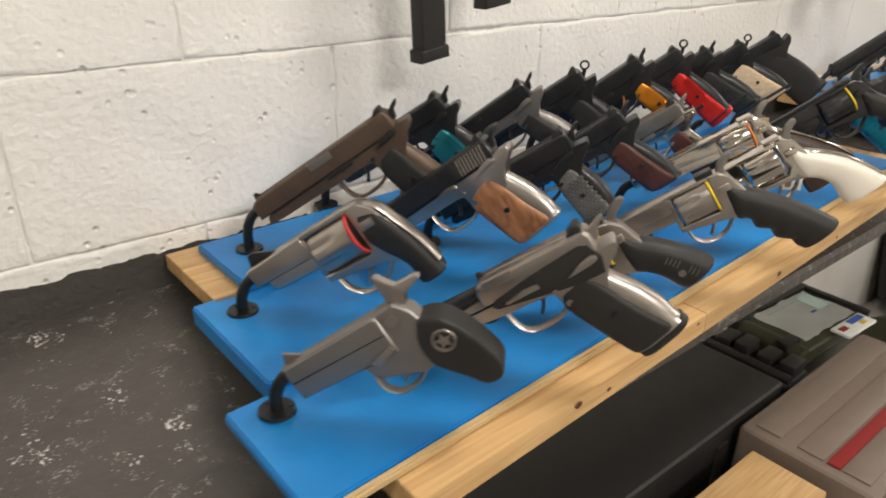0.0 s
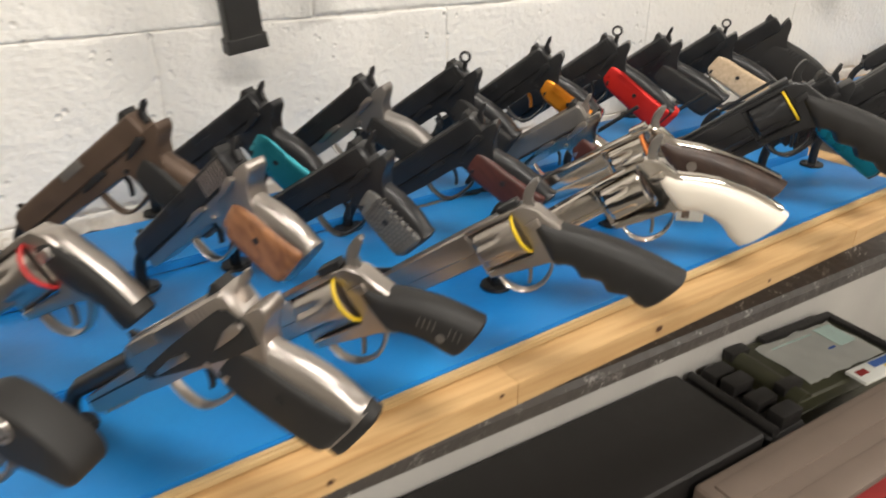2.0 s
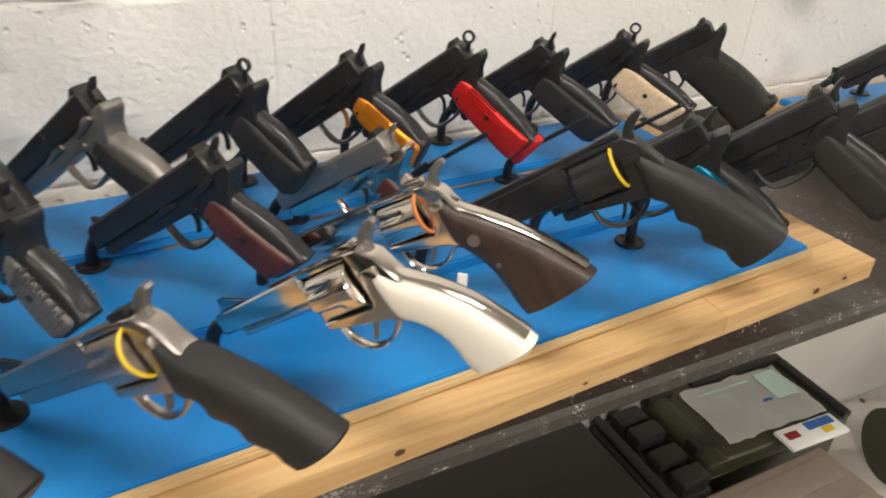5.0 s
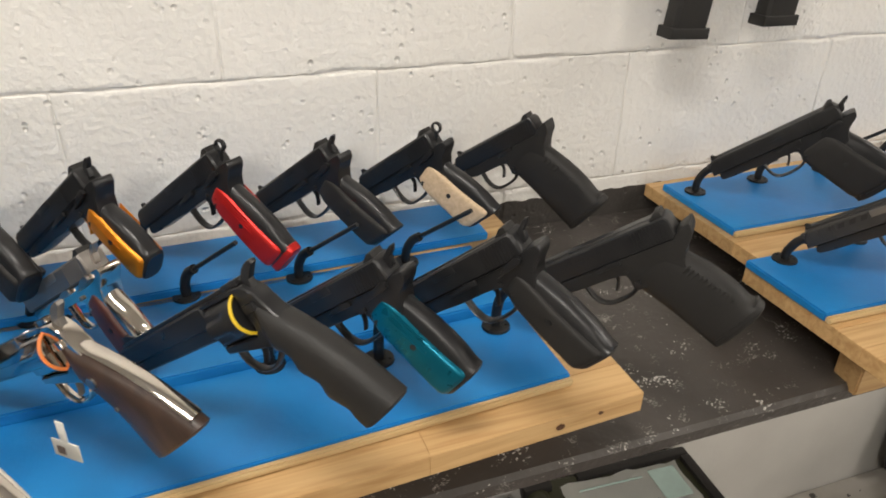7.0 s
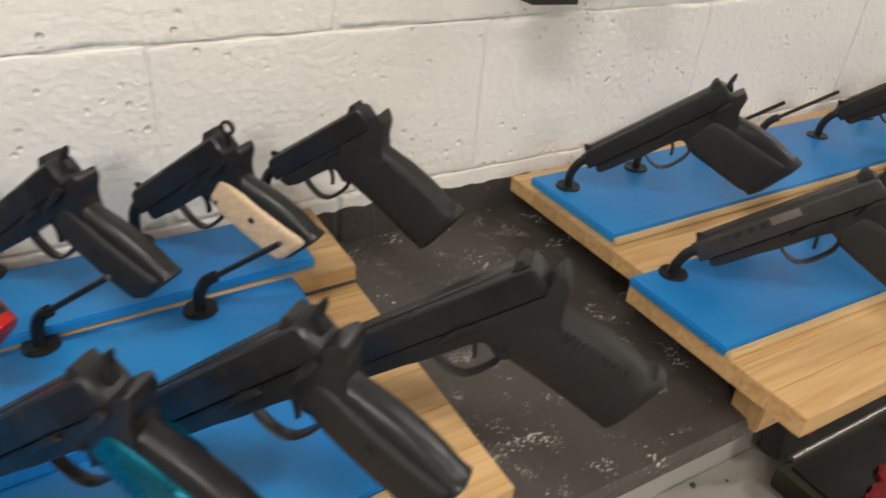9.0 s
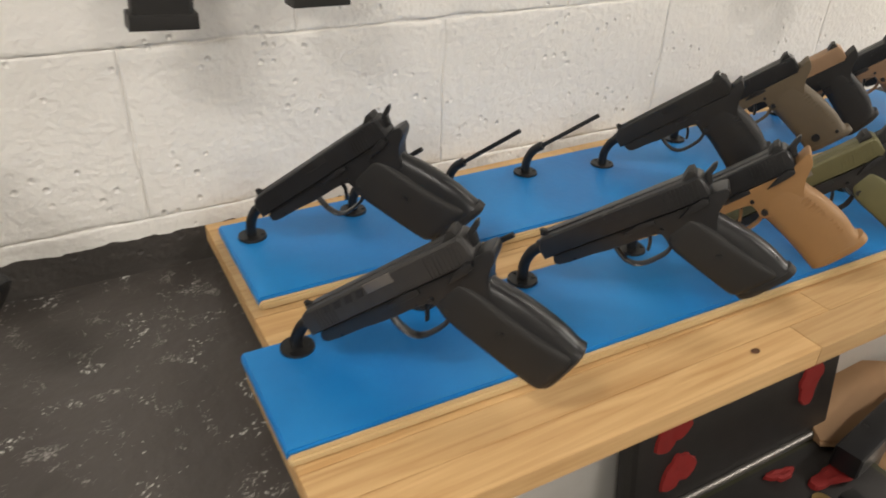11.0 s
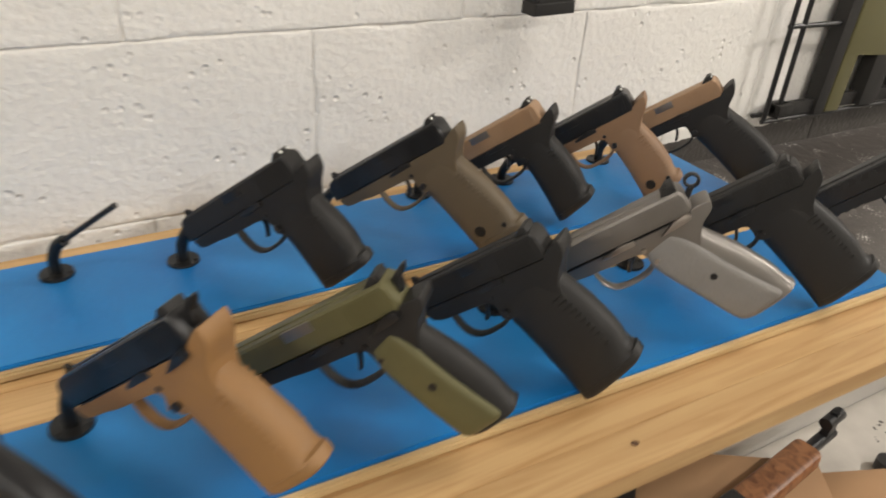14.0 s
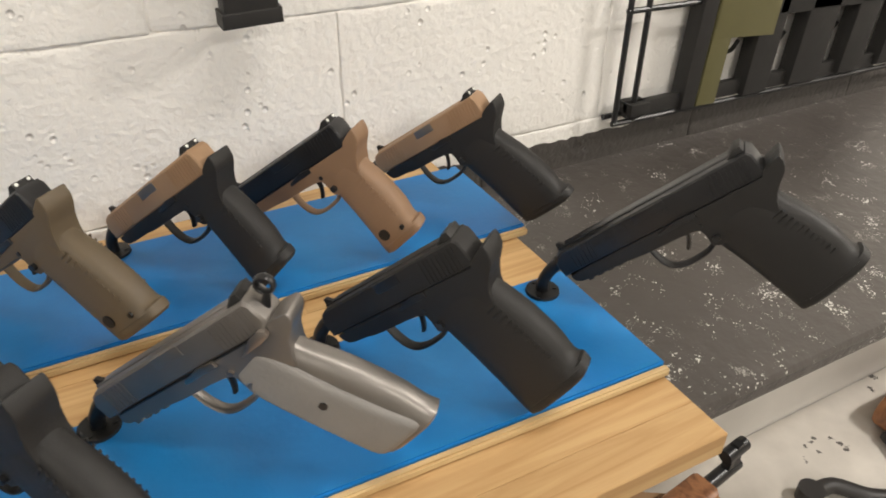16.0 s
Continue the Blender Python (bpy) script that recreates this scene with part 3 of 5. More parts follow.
    back = [neck_b, web, between(web, K, 0.36, 0.0035), between(web, K, 0.70, 0.0030), between(web, K, 0.92, -0.0005), (K[0] + kick, K[1])]
    widths = [hw * 0.86, hw * 0.94, hw * 1.02, hw * 1.05, hw * 1.04, hw * 1.06]
    part("grip_frame", contour_loft(front, back, widths), frame, t)

    def at(v, f):
        """A point of the grip: v down it, f from front strap to back strap."""
        a, b = between(throat, F, v), between(web, K, v)
        return (a[0] + (b[0] - a[0]) * f, a[1] + (b[1] - a[1]) * f)

    if panel:
        vs = (-0.14, 0.02, 0.34, 0.66, 0.90, 0.965)
        fs = ((0.10, 0.72), (-0.02, 0.78), (-0.02, 0.78), (-0.01, 0.80), (0.0, 0.82), (0.04, 0.80))
        pw = [0.0130, 0.0155, 0.0172, 0.0176, 0.0170, 0.0150]
        p = part("grip_panel", contour_loft([at(v, f[0]) for v, f in zip(vs, fs)], [at(v, f[1]) for v, f in zip(vs, fs)], pw, power=0.32), panel, t)
        for side in (-1, 1):
            u, v = at(0.40, 0.46)
            part("grip_screw", rod((u, side * 0.0162, v), (u, side * 0.0184, v), 0.0032, n=12), "black_steel", p)
            if panel in ("teal", "orange", "red", "cyan"):
                lines = bmesh.new()
                for i in range(4):
                    f = 0.50 + 0.085 * i
                    a, b = at(0.02, f), at(0.58 - 0.05 * i, f)
                    prism([a, (a[0] + 0.0016, a[1] + 0.0010), (b[0] + 0.0016, b[1] + 0.0010), b], 0.0010, 0, lines, y=side * 0.0174)
                tagged(part("line_texture", lines, panel, p), kind="stuff")
        if panel == "grey_grip":
            lines = bmesh.new()
            for i in range(13):
                for j in range(5):
                    c = at(0.08 + 0.064 * i, 0.20 + 0.13 * j + 0.065 * (i % 2))
                    prism([(c[0] - 0.0022, c[1]), (c[0], c[1] - 0.0018), (c[0] + 0.0022, c[1]), (c[0], c[1] + 0.0018)], 0.0355, 0, lines)
            tagged(part("checkering", lines, "matte_steel", p, "raised pale checkering"), kind="stuff")
    elif poly:
        for side in (-1, 1):
            tex = bmesh.new()
            for i in range(11):
                a, b = at(0.16 + 0.062 * i, 0.74), at(0.16 + 0.062 * i, 0.90)
                prism([a, b, (b[0] + 0.0008, b[1] + 0.0026), (a[0] + 0.0008, a[1] + 0.0026)], 0.0016, 0.0002, tex, y=side * hw * 0.93)
            tagged(part("grip_texture", tex, frame, t), kind="stuff")
    if hole:
        u, v = at(0.86, 0.36)
        part("grip_hole", rod((u, -hw * 1.12, v), (u, -hw * 0.9, v), 0.0062, n=18), "peg", t, "dark oval cut in the grip")
        u, v = at(0.93, 0.80)
        part("lanyard_hole", rod((u, -hw * 1.08, v), (u, -hw * 0.85, v), 0.0026, n=12), "peg", t)
    if poly or magwell:
        ax = Vector((F[0] - throat[0], 0, F[1] - throat[1])).normalized() * 0.008
        F2, K2 = (F[0] + ax.x - 0.001, F[1] + ax.z), (K[0] + kick + ax.x * 0.8, K[1] + ax.z * 0.8)
        part("magazine_base", contour_loft([(F[0] - 0.001, F[1] + 0.002), between(F, F2, 0.5), F2], [(K[0] + kick, K[1] + 0.002), between((K[0] + kick, K[1]), K2, 0.5), K2], [hw * 0.98, hw * 1.02, hw * 0.94], sub=2), magwell or "polymer", t)
    part("trigger_guard", sweep(smooth_line([(g0, low - 0.012), (g0 + 0.001, low - 0.029), (g0 + 0.007, low - 0.042), (g0 + 0.020, low - 0.047), (g1 - 0.006, low - 0.044), (g1 + 0.007, low - 0.034)], 4), 0.0052, 0.0021, n=10), frame, t)
    mid = (g0 + g1) / 2 + 0.007
    part("trigger", sweep(smooth_line([(mid + 0.004, low - 0.012), (mid + 0.005, low - 0.021), (mid + 0.001, low - 0.029), (mid - 0.003, low - 0.034)], 3), 0.0035, 0.0020, n=8), trig or "black_steel", t)
    if hammer == "spur":
        part("hammer", prism(smooth_line([(L - 0.004, -0.002), (L + 0.004, -0.001), (L + 0.007, 0.008), (L + 0.012, 0.011), (L + 0.016, 0.016), (L + 0.013, 0.017), (L + 0.005, 0.013), (L - 0.003, 0.008)], 2)[:-1], 0.0068, 0.001), "black_steel" if slide not in ("stainless", "matte_steel") else "stainless", t)
    elif hammer == "ring":
        part("hammer", sweep([(L + 0.010 + 0.0062 * math.cos(a), 0.013 + 0.0062 * math.sin(a)) for a in [i * math.pi / 7 for i in range(14)]], 0.0034, 0.0017, n=8, closed=True), "black_steel", t)
        part("hammer_shank", rod((L - 0.003, 0, -0.002), (L + 0.007, 0, 0.008), 0.0030, n=8), "black_steel", t)
    bright = "stainless" if frame in ("stainless", "nickel", "matte_steel") else "black_steel"
    part("slide_stop", prism([(0.50 * L, low - 0.005), (0.68 * L, low - 0.004), (0.68 * L, low + 0.001), (0.60 * L, low + 0.002), (0.50 * L, low - 0.002)], 0.003, 0.0006, y=-wide / 2 - 0.0009), bright, t)
    part("frame_pin", rod((g1 + 0.004, -wide / 2 - 0.0014, low - 0.014), (g1 + 0.004, -wide / 2 + 0.002, low - 0.014), 0.0024, n=10), bright, t)
    part("magazine_catch", rod((throat[0] + 0.006, -hw - 0.0022, low - 0.030), (throat[0] + 0.006, -hw + 0.003, low - 0.030), 0.0034, n=12), bright, t)
    if hammer:
        part("safety_lever", prism(smooth_line([(L - 0.036, low - 0.007), (L - 0.014, low - 0.005), (L - 0.004, low - 0.002), (L - 0.008, low + 0.004), (L - 0.030, low - 0.001)], 2)[:-1], 0.0044, 0.0010, y=-wide / 2 - 0.0012), bright, t)
    if rail:
        rb = bmesh.new()
        for i in range(4):
            box(0.018 + i * 0.011, 0.024 + i * 0.011, -wide * 0.45, wide * 0.45, low - 0.0145, low - 0.010, 0.0006, rb)
        tagged(part("accessory_rail", rb, frame, t), kind="stuff")
    return t


def revolver(label, x, y, z, Lb=0.12, h=52, e=35, metal="stainless", grip="rubber", style="rubber", ring=None, cyl=0.0195, base=0.042, lug=True, rib=False, hammer=True, scale=1.0, toe=(0.19, -0.12), heel=(0.24, -0.11), slots=False):
    m0 = stance((x, y, z), h, e) @ Matrix.Scale(scale, 4)
    t = tagged(empty("revolver", m0), label, "revolver", "pistols on pegs")
    d = heading(h, e)
    display_peg(x - 0.022 * d.x, y - 0.022 * d.y, z - base, h, e, reach=(base - 0.0177) / 0.62)
    b = Lb
    bar = prism([(0, -0.0085), (0, 0.0085), (0.003, 0.010), (b, 0.0125), (b, -0.0105)], 0.0175, 0.0058, seg=3)
    bl = part("barrel", bar, metal, t)
    if lug:
        part("ejector_shroud", prism([(0.010, -0.0075), (0.013, -0.019), (0.02, -0.021), (b, -0.023), (b, -0.0075)], 0.0135, 0.004, seg=3), metal, bl)
    else:
        part("ejector_rod", rod((0.02, -0.003, -0.013), (b + 0.004, -0.003, -0.013), 0.0044, n=12), metal, bl)
    if rib:
        part("top_rib", prism([(0.004, 0.009), (b + 0.05, 0.0115), (b + 0.05, 0.0165), (0.004, 0.0140)], 0.0075, 0.0008), metal, bl)
    part("front_sight", prism([(0.004, 0.009), (0.034, 0.011), (0.014, 0.0205), (0.008, 0.020)], 0.0036, 0.0006), "black_steel" if metal != "nickel" else metal, bl)
    part("muzzle", rod((-0.0015, 0, 0), (0.002, 0, 0), 0.0055, n=16), "black_steel", bl)
    # cylinder with flutes
    cb = bmesh.new()
    n = 48
    rings = []
    for u, fl, r in ((0.0, 1, 0.86), (0.003, 1, 1.0), (0.022, 1, 1.0), (0.027, 0.3, 1.0), (0.030, 0, 1.0), (0.040, 0, 1.0), (0.0415, 0, 0.93)):
        ringv = []
        for i in range(n):
            a = 2 * math.pi * i / n
            dip = max(0.0, math.cos(6 * a)) ** 2 * 0.14 * fl
            rr = cyl * r * (1 - dip)
            ringv.append(cb.verts.new((b + 0.003 + u, rr * math.sin(a), -0.0115 + rr * math.cos(a))))
        rings.append(ringv)
    for r0, r1 in zip(rings, rings[1:]):
        for i in range(n):
            cb.faces.new((r0[i], r0[(i + 1) % n], r1[(i + 1) % n], r1[i]))
    cb.faces.new(rings[0])
    cb.faces.new(rings[-1])
    cy = part("cylinder", cb, metal, t)
    if ring:
        rg = bmesh.new()
        loops = []
        for i in range(32):
            a = 2 * math.pi * i / 32
            loops.append([rg.verts.new((b + 0.0455 + 0.0016 * math.cos(k * math.pi / 3), (cyl * 1.02 + 0.0016 * math.sin(k * math.pi / 3)) * math.sin(a), -0.0115 + (cyl * 1.02 + 0.0016 * math.sin(k * math.pi / 3)) * math.cos(a))) for k in range(6)])
        for i in range(32):
            r0, r1 = loops[i], loops[(i + 1) % 32]
            for k in range(6):
                rg.faces.new((r0[k], r0[(k + 1) % 6], r1[(k + 1) % 6], r1[k]))
        part("cylinder_ring", rg, ring, cy, "coloured rubber ring")
    fr = prism(smooth_line([(b - 0.003, 0.0122), (b + 0.048, 0.0128), (b + 0.048, 0.0075), (b - 0.003, 0.0078)], 1)[:-1] + [(b - 0.003, 0.0078)], 0.016, 0.002)
    part("top_strap", fr, metal, t)
    body = [(b + 0.0475, 0.0128), (b + 0.060, 0.0115), (b + 0.070, 0.002), (b + 0.074, -0.010), (b + 0.080, -0.024), (b + 0.078, -0.045), (b + 0.066, -0.052), (b + 0.052, -0.046), (b + 0.022, -0.041), (b - 0.002, -0.037), (b - 0.003, -0.030), (b + 0.044, -0.0325), (b + 0.0475, -0.028)]
    part("frame", prism(body, 0.0185, 0.003, seg=3), metal, t)
    part("crane", prism([(b - 0.003, -0.030), (b - 0.003, 0.0078), (b + 0.0025, 0.0078), (b + 0.0025, -0.030)], 0.016, 0.0015), metal, t)
    part("trigger_guard", sweep(smooth_line([(b + 0.004, -0.036), (b + 0.006, -0.052), (b + 0.017, -0.063), (b + 0.034, -0.064), (b + 0.048, -0.056), (b + 0.056, -0.046)], 4), 0.0046, 0.0020, n=10), metal, t)
    part("trigger", sweep(smooth_line([(b + 0.034, -0.038), (b + 0.032, -0.048), (b + 0.025, -0.058)], 3), 0.0034, 0.0019, n=8), "matte_steel" if metal != "black_steel" else "black_steel", t)
    part("cylinder_latch", box(b + 0.052, b + 0.066, -0.0125, -0.0085, -0.012, -0.004, 0.0014), metal, t)
    if hammer:
        part("hammer", prism(smooth_line([(b + 0.054, 0.004), (b + 0.066, 0.000), (b + 0.069, 0.012), (b + 0.082, 0.022), (b + 0.079, 0.026), (b + 0.068, 0.022), (b + 0.060, 0.014)], 2)[:-1], 0.0075, 0.001), "matte_steel" if metal in ("stainless", "nickel") else metal, t)
        part("rear_sight", box(b + 0.036, b + 0.056, -0.006, 0.006, 0.0125, 0.0178, 0.001), "black_steel" if metal != "nickel" else metal, t)
    # grip: front strap from the guard to the toe, back strap from the frame to the heel
    F, K = toe, heel
    q0, q1 = (b + 0.062, 0.000), (b + 0.0735, -0.016)
    p0, p1 = (b + 0.058, -0.030), (b + 0.060, -0.048)
    if style in ("small",):
        q0, q1, p0, p1 = (b + 0.056, 0.006), (b + 0.070, 0.002), (b + 0.050, -0.030), (b + 0.056, -0.044)
    bow, cut, wmid = {"rubber": (0.005, 0.000, 0.0170), "small": (0.004, 0.005, 0.0125), "plow": (0.008, 0.010, 0.0145), "wood": (0.006, 0.007, 0.0150), "compact": (0.004, 0.004, 0.0150)}[style]
    n = 10 if style == "rubber" else 6
    front, back, widths = [p0], [q0], [0.011]
    for i in range(n + 1):
        f = i / n
        groove = -0.0032 * math.cos(f * 3.2 * 2 * math.pi) * (f < 0.86) if style == "rubber" else 0.0
        front.append(between(p1, F, f, cut * math.sin(math.pi * min(1, f * 1.12)) + groove))
        back.append(between(q1, K, f, bow * math.sin(math.pi * f)))
        widths.append(wmid * (0.88 + 0.16 * math.sin(math.pi * (0.15 + 0.62 * f))))
    g = part("grip", contour_loft(front, back, widths, power=0.74, sub=3), grip, t)

    def at(v, f):
        a, c = between(p1, F, v, cut * math.sin(math.pi * v)), between(q1, K, v, bow * math.sin(math.pi * v))
        return (a[0] + (c[0] - a[0]) * f, a[1] + (c[1] - a[1]) * f)

    if style in ("plow", "wood"):
        line = [between(q1, K, f, bow * math.sin(math.pi * f) + 0.0008) for f in (0.0, 0.2, 0.4, 0.6, 0.8, 0.93)]
        part("backstrap", sweep(smooth_line([(b + 0.064, 0.002)] + line, 4), 0.0078, 0.0022, n=10), metal, t)
    if style == "wood":
        u, v = at(0.18, 0.5)
        part("medallion", rod((u, -wmid * 1.12, v), (u, -wmid * 0.8, v), 0.0055, n=18), "stainless", g)
        u, v = at(0.45, 0.30)
        part("grip_screw", rod((u, -wmid * 1.08, v), (u, -wmid * 0.8, v), 0.0022, n=12), "matte_steel", g)
    if style == "small":
        part("backstrap", sweep(smooth_line([(b + 0.052, 0.009)] + [between(q1, K, f, bow * math.sin(math.pi * f) + 0.0006) for f in (0.0, 0.3, 0.6, 0.9)], 4), 0.0085, 0.0018, n=10), metal, t)
    if style == "compact":
        u, v = at(0.72, 0.40)
        part("grip_screw", rod((u, -wmid * 1.10, v), (u, -wmid * 0.8, v), 0.0036, n=14), "matte_steel", g)
        if slots:
            sl = bmesh.new()
            for i in range(9):
                c = at(0.42 + 0.06 * i, 0.58)
                if i not in (4, 5):
                    prism([(c[0] - 0.003, c[1] - 0.003), (c[0] + 0.003, c[1] + 0.002), (c[0] + 0.0035, c[1] + 0.0034), (c[0] - 0.0025, c[1] - 0.0016)], 0.0010, 0, sl, y=-wmid * 1.03)
            tagged(part("slot_texture", sl, "matte_steel", g), kind="stuff")
    return t


def derringer(label, x, y, z, h, e):
    t = tagged(empty("derringer", stance((x, y, z), h, e) @ Matrix.Scale(1.10, 4)), label, "derringer", "pistols on pegs")
    d = heading(h, e)
    display_peg(x - 0.02 * d.x, y - 0.02 * d.y, z - 0.042, h, e)
    br = part("barrel", prism([(0, -0.022), (-0.001, 0.0), (0.0, 0.010), (0.092, 0.014), (0.096, 0.010), (0.096, -0.022)], 0.019, 0.0055, seg=3), "matte_steel", t)
    part("barrel_groove", prism([(0.002, -0.0055), (0.092, -0.0035), (0.092, -0.0025), (0.002, -0.0045)], 0.0196, 0), "black_steel", br)
    part("front_sight", prism([(0.002, 0.009), (0.02, 0.011), (0.006, 0.019)], 0.0034, 0.0005), "matte_steel", br)
    part("muzzle", rod((-0.0016, 0, 0), (0.001, 0, 0), 0.006, n=16), "black_steel", br)
    part("frame", prism([(0.060, -0.022), (0.094, -0.018), (0.094, 0.014), (0.112, 0.016), (0.122, 0.004), (0.126, -0.016), (0.128, -0.040), (0.104, -0.046), (0.070, -0.036)], 0.0185, 0.0035, seg=3), "matte_steel", t)
    part("hinge_screw", rod((0.104, -0.0105, 0.004), (0.104, -0.0085, 0.004), 0.005, n=14), "stainless", t)
    part("barrel_catch", prism([(0.070, -0.018), (0.092, -0.011), (0.094, -0.016), (0.076, -0.024)], 0.003, 0.0008, y=-0.011), "stainless", t)
    part("hammer", prism(smooth_line([(0.106, 0.008), (0.118, 0.006), (0.124, 0.016), (0.140, 0.022), (0.136, 0.026), (0.120, 0.026), (0.112, 0.038), (0.108, 0.036), (0.109, 0.022)], 2)[:-1], 0.0075, 0.001), "stainless", t)
    part("trigger_guard", sweep(smooth_line([(0.062, -0.028), (0.062, -0.046), (0.074, -0.056), (0.092, -0.052), (0.102, -0.044)], 4), 0.0046, 0.002, n=10), "matte_steel", t)
    part("trigger", sweep([(0.090, -0.034), (0.086, -0.044), (0.080, -0.048)], 0.0034, 0.0018), "matte_steel", t)
    loop = [(u + 0.002, v - 0.008) for u, v in smooth_line([(0.120, 0.004), (0.134, 0.000), (0.145, -0.014), (0.153, -0.034), (0.157, -0.054), (0.151, -0.066), (0.138, -0.066), (0.128, -0.054), (0.119, -0.044), (0.111, -0.032), (0.111, -0.012), (0.120, 0.004)], 4)[:-1]]
    g = part("grip", prism(loop, 0.028, 0.008, seg=4), "rubber", t, "black bird's-head grip")
    bm = bmesh.new()
    for i in range(24):
        a, a2 = 2 * math.pi * i / 24, 2 * math.pi * (i + 1) / 24
        rod((0.132 + 0.0085 * math.cos(a), -0.0142, -0.026 + 0.0085 * math.sin(a)), (0.132 + 0.0085 * math.cos(a2), -0.0142, -0.026 + 0.0085 * math.sin(a2)), 0.0014, bm, 6)
    for i in range(5):
        a = 2 * math.pi * i / 5 + 0.3
        prism([(0.132, -0.026), (0.132 + 0.003 * math.cos(a - 0.6), -0.026 + 0.003 * math.sin(a - 0.6)), (0.132 + 0.008 * math.cos(a), -0.026 + 0.008 * math.sin(a)), (0.132 + 0.003 * math.cos(a + 0.6), -0.026 + 0.003 * math.sin(a + 0.6))], 0.002, 0, bm, y=-0.0143)
    part("star_medallion", bm, "stainless", g, "round silver star medallion")
    return t

# stand beside the entrance end
pistol('long bronze-brown pistol on a peg by the wall', 0.284, -0.098, 1.166, L=0.207, h=43, e=35.7, toe=(-0.030, -0.122), heel=(0.017, -0.108), base=0.054, slide='bronze', frame='bronze', panel='polymer', hammer='spur', serr=0)
pistol('black pistol with teal aluminium grip panels', 0.438, -0.027, 1.166, L=0.190, h=48, e=34.7, toe=(-0.038, -0.102), heel=(0.019, -0.105), base=0.052, panel='teal', hammer='spur')
pistol('two-tone grey and black pistol with black grips', 0.564, -0.066, 1.165, L=0.192, h=49, e=38.1, toe=(-0.017, -0.102), heel=(0.024, -0.094), base=0.049, frame='matte_steel', panel='polymer', hammer='spur')
pistol('black steel pistol with dark grey grips', 0.704, -0.041, 1.168, L=0.192, h=50, e=36.3, toe=(-0.030, -0.122), heel=(0.019, -0.105), base=0.050, panel='polymer', hammer='ring')
pistol('black pistol with orange anodised grip panels', 0.821, -0.064, 1.172, L=0.195, h=48, e=38.3, toe=(-0.015, -0.122), heel=(0.019, -0.104), base=0.052, panel='orange', hammer='spur', trig='orange')
pistol('black pistol with red anodised grips and magazine base', 0.960, -0.051, 1.177, L=0.188, h=48, e=37.6, toe=(-0.023, -0.135), heel=(0.023, -0.126), base=0.056, panel='red', hammer='ring', magwell='red')
pistol('plain black pistol with black grips', 1.110, -0.039, 1.177, L=0.165, h=51, e=37.6, toe=(-0.018, -0.126), heel=(0.034, -0.121), base=0.053, panel='polymer', hammer='spur')
pistol('black pistol with speckled ivory-coloured grips', 1.256, -0.039, 1.184, L=0.151, h=51, e=37.7, toe=(-0.023, -0.122), heel=(0.034, -0.118), base=0.058, panel='ivory', hammer='ring')
pistol("black polymer pistol hanging over the stand's end", 1.406, -0.031, 1.192, L=0.150, h=50, e=36.1, toe=(-0.033, -0.147), heel=(0.033, -0.129), base=0.065, frame='polymer', poly=True, hammer=None)
revolver('small snub-nosed stainless revolver with black grip', 0.218, -0.218, 1.142, Lb=0.064, h=46, e=34.5, toe=(0.131, -0.078), heel=(0.157, -0.076), scale=1.2, base=0.043, metal='stainless', grip='rubber', style='small', ring='ring_red', hammer=False)
pistol('two-tone black and steel pistol with walnut grips', 0.385, -0.204, 1.153, L=0.184, h=57, e=39.7, toe=(-0.039, -0.111), heel=(0.021, -0.101), base=0.051, frame='stainless', panel='walnut', hammer='spur', rib_metal='stainless')
pistol('black pistol with checkered grey grips', 0.488, -0.205, 1.150, L=0.191, h=50, e=33.8, toe=(-0.034, -0.103), heel=(0.011, -0.097), base=0.047, panel='grey_grip', hammer='spur')
pistol('black steel pistol with dark rosewood grips', 0.640, -0.177, 1.144, L=0.186, h=45, e=35.6, toe=(-0.021, -0.115), heel=(0.028, -0.113), base=0.039, panel='rosewood', hammer='spur')
pistol('blued and bright steel pistol with rosewood grips', 0.833, -0.159, 1.142, L=0.165, h=49, e=34.3, toe=(-0.030, -0.122), heel=(0.011, -0.097), base=0.034, slide='matte_steel', frame='nickel', panel='rosewood', hammer='spur')
derringer('stainless double-barrelled derringer with black grip', 0.170, -0.386, 1.130, 47, 34)
pistol('heavy stainless pistol with exposed black barrel', 0.300, -0.393, 1.134, L=0.194, h=48, e=33.6, toe=(-0.018, -0.120), heel=(0.034, -0.104), base=0.046, slide='stainless', frame='stainless', panel='rubber', hammer='spur', barrel_show=0.075, rail=True, magwell='polymer', flank='polymer')
revolver('stainless revolver with slotted black grip and yellow ring', 0.432, -0.379, 1.133, Lb=0.060, h=45, e=32.6, toe=(0.152, -0.086), heel=(0.189, -0.072), scale=1.1, base=0.043, metal='stainless', grip='rubber', style='compact', ring='yellow', slots=True)
revolver('large polished revolver with black finger-groove grip', 0.562, -0.371, 1.133, Lb=0.122, h=47, e=33.3, toe=(0.227, -0.119), heel=(0.273, -0.107), base=0.041, metal='stainless', grip='rubber', style='rubber', ring='yellow')
revolver('nickel single-action revolver with white curved grip', 0.723, -0.385, 1.153, Lb=0.102, h=47, e=35.6, toe=(0.191, -0.107), heel=(0.244, -0.100), base=0.058, metal='nickel', grip='white', style='plow', lug=False)
revolver('polished revolver with dark wood grip and orange ring', 0.792, -0.280, 1.144, Lb=0.129, h=45, e=31.2, toe=(0.215, -0.131), heel=(0.290, -0.112), base=0.049, metal='nickel', grip='darkwood', style='wood', ring='ring_orange')
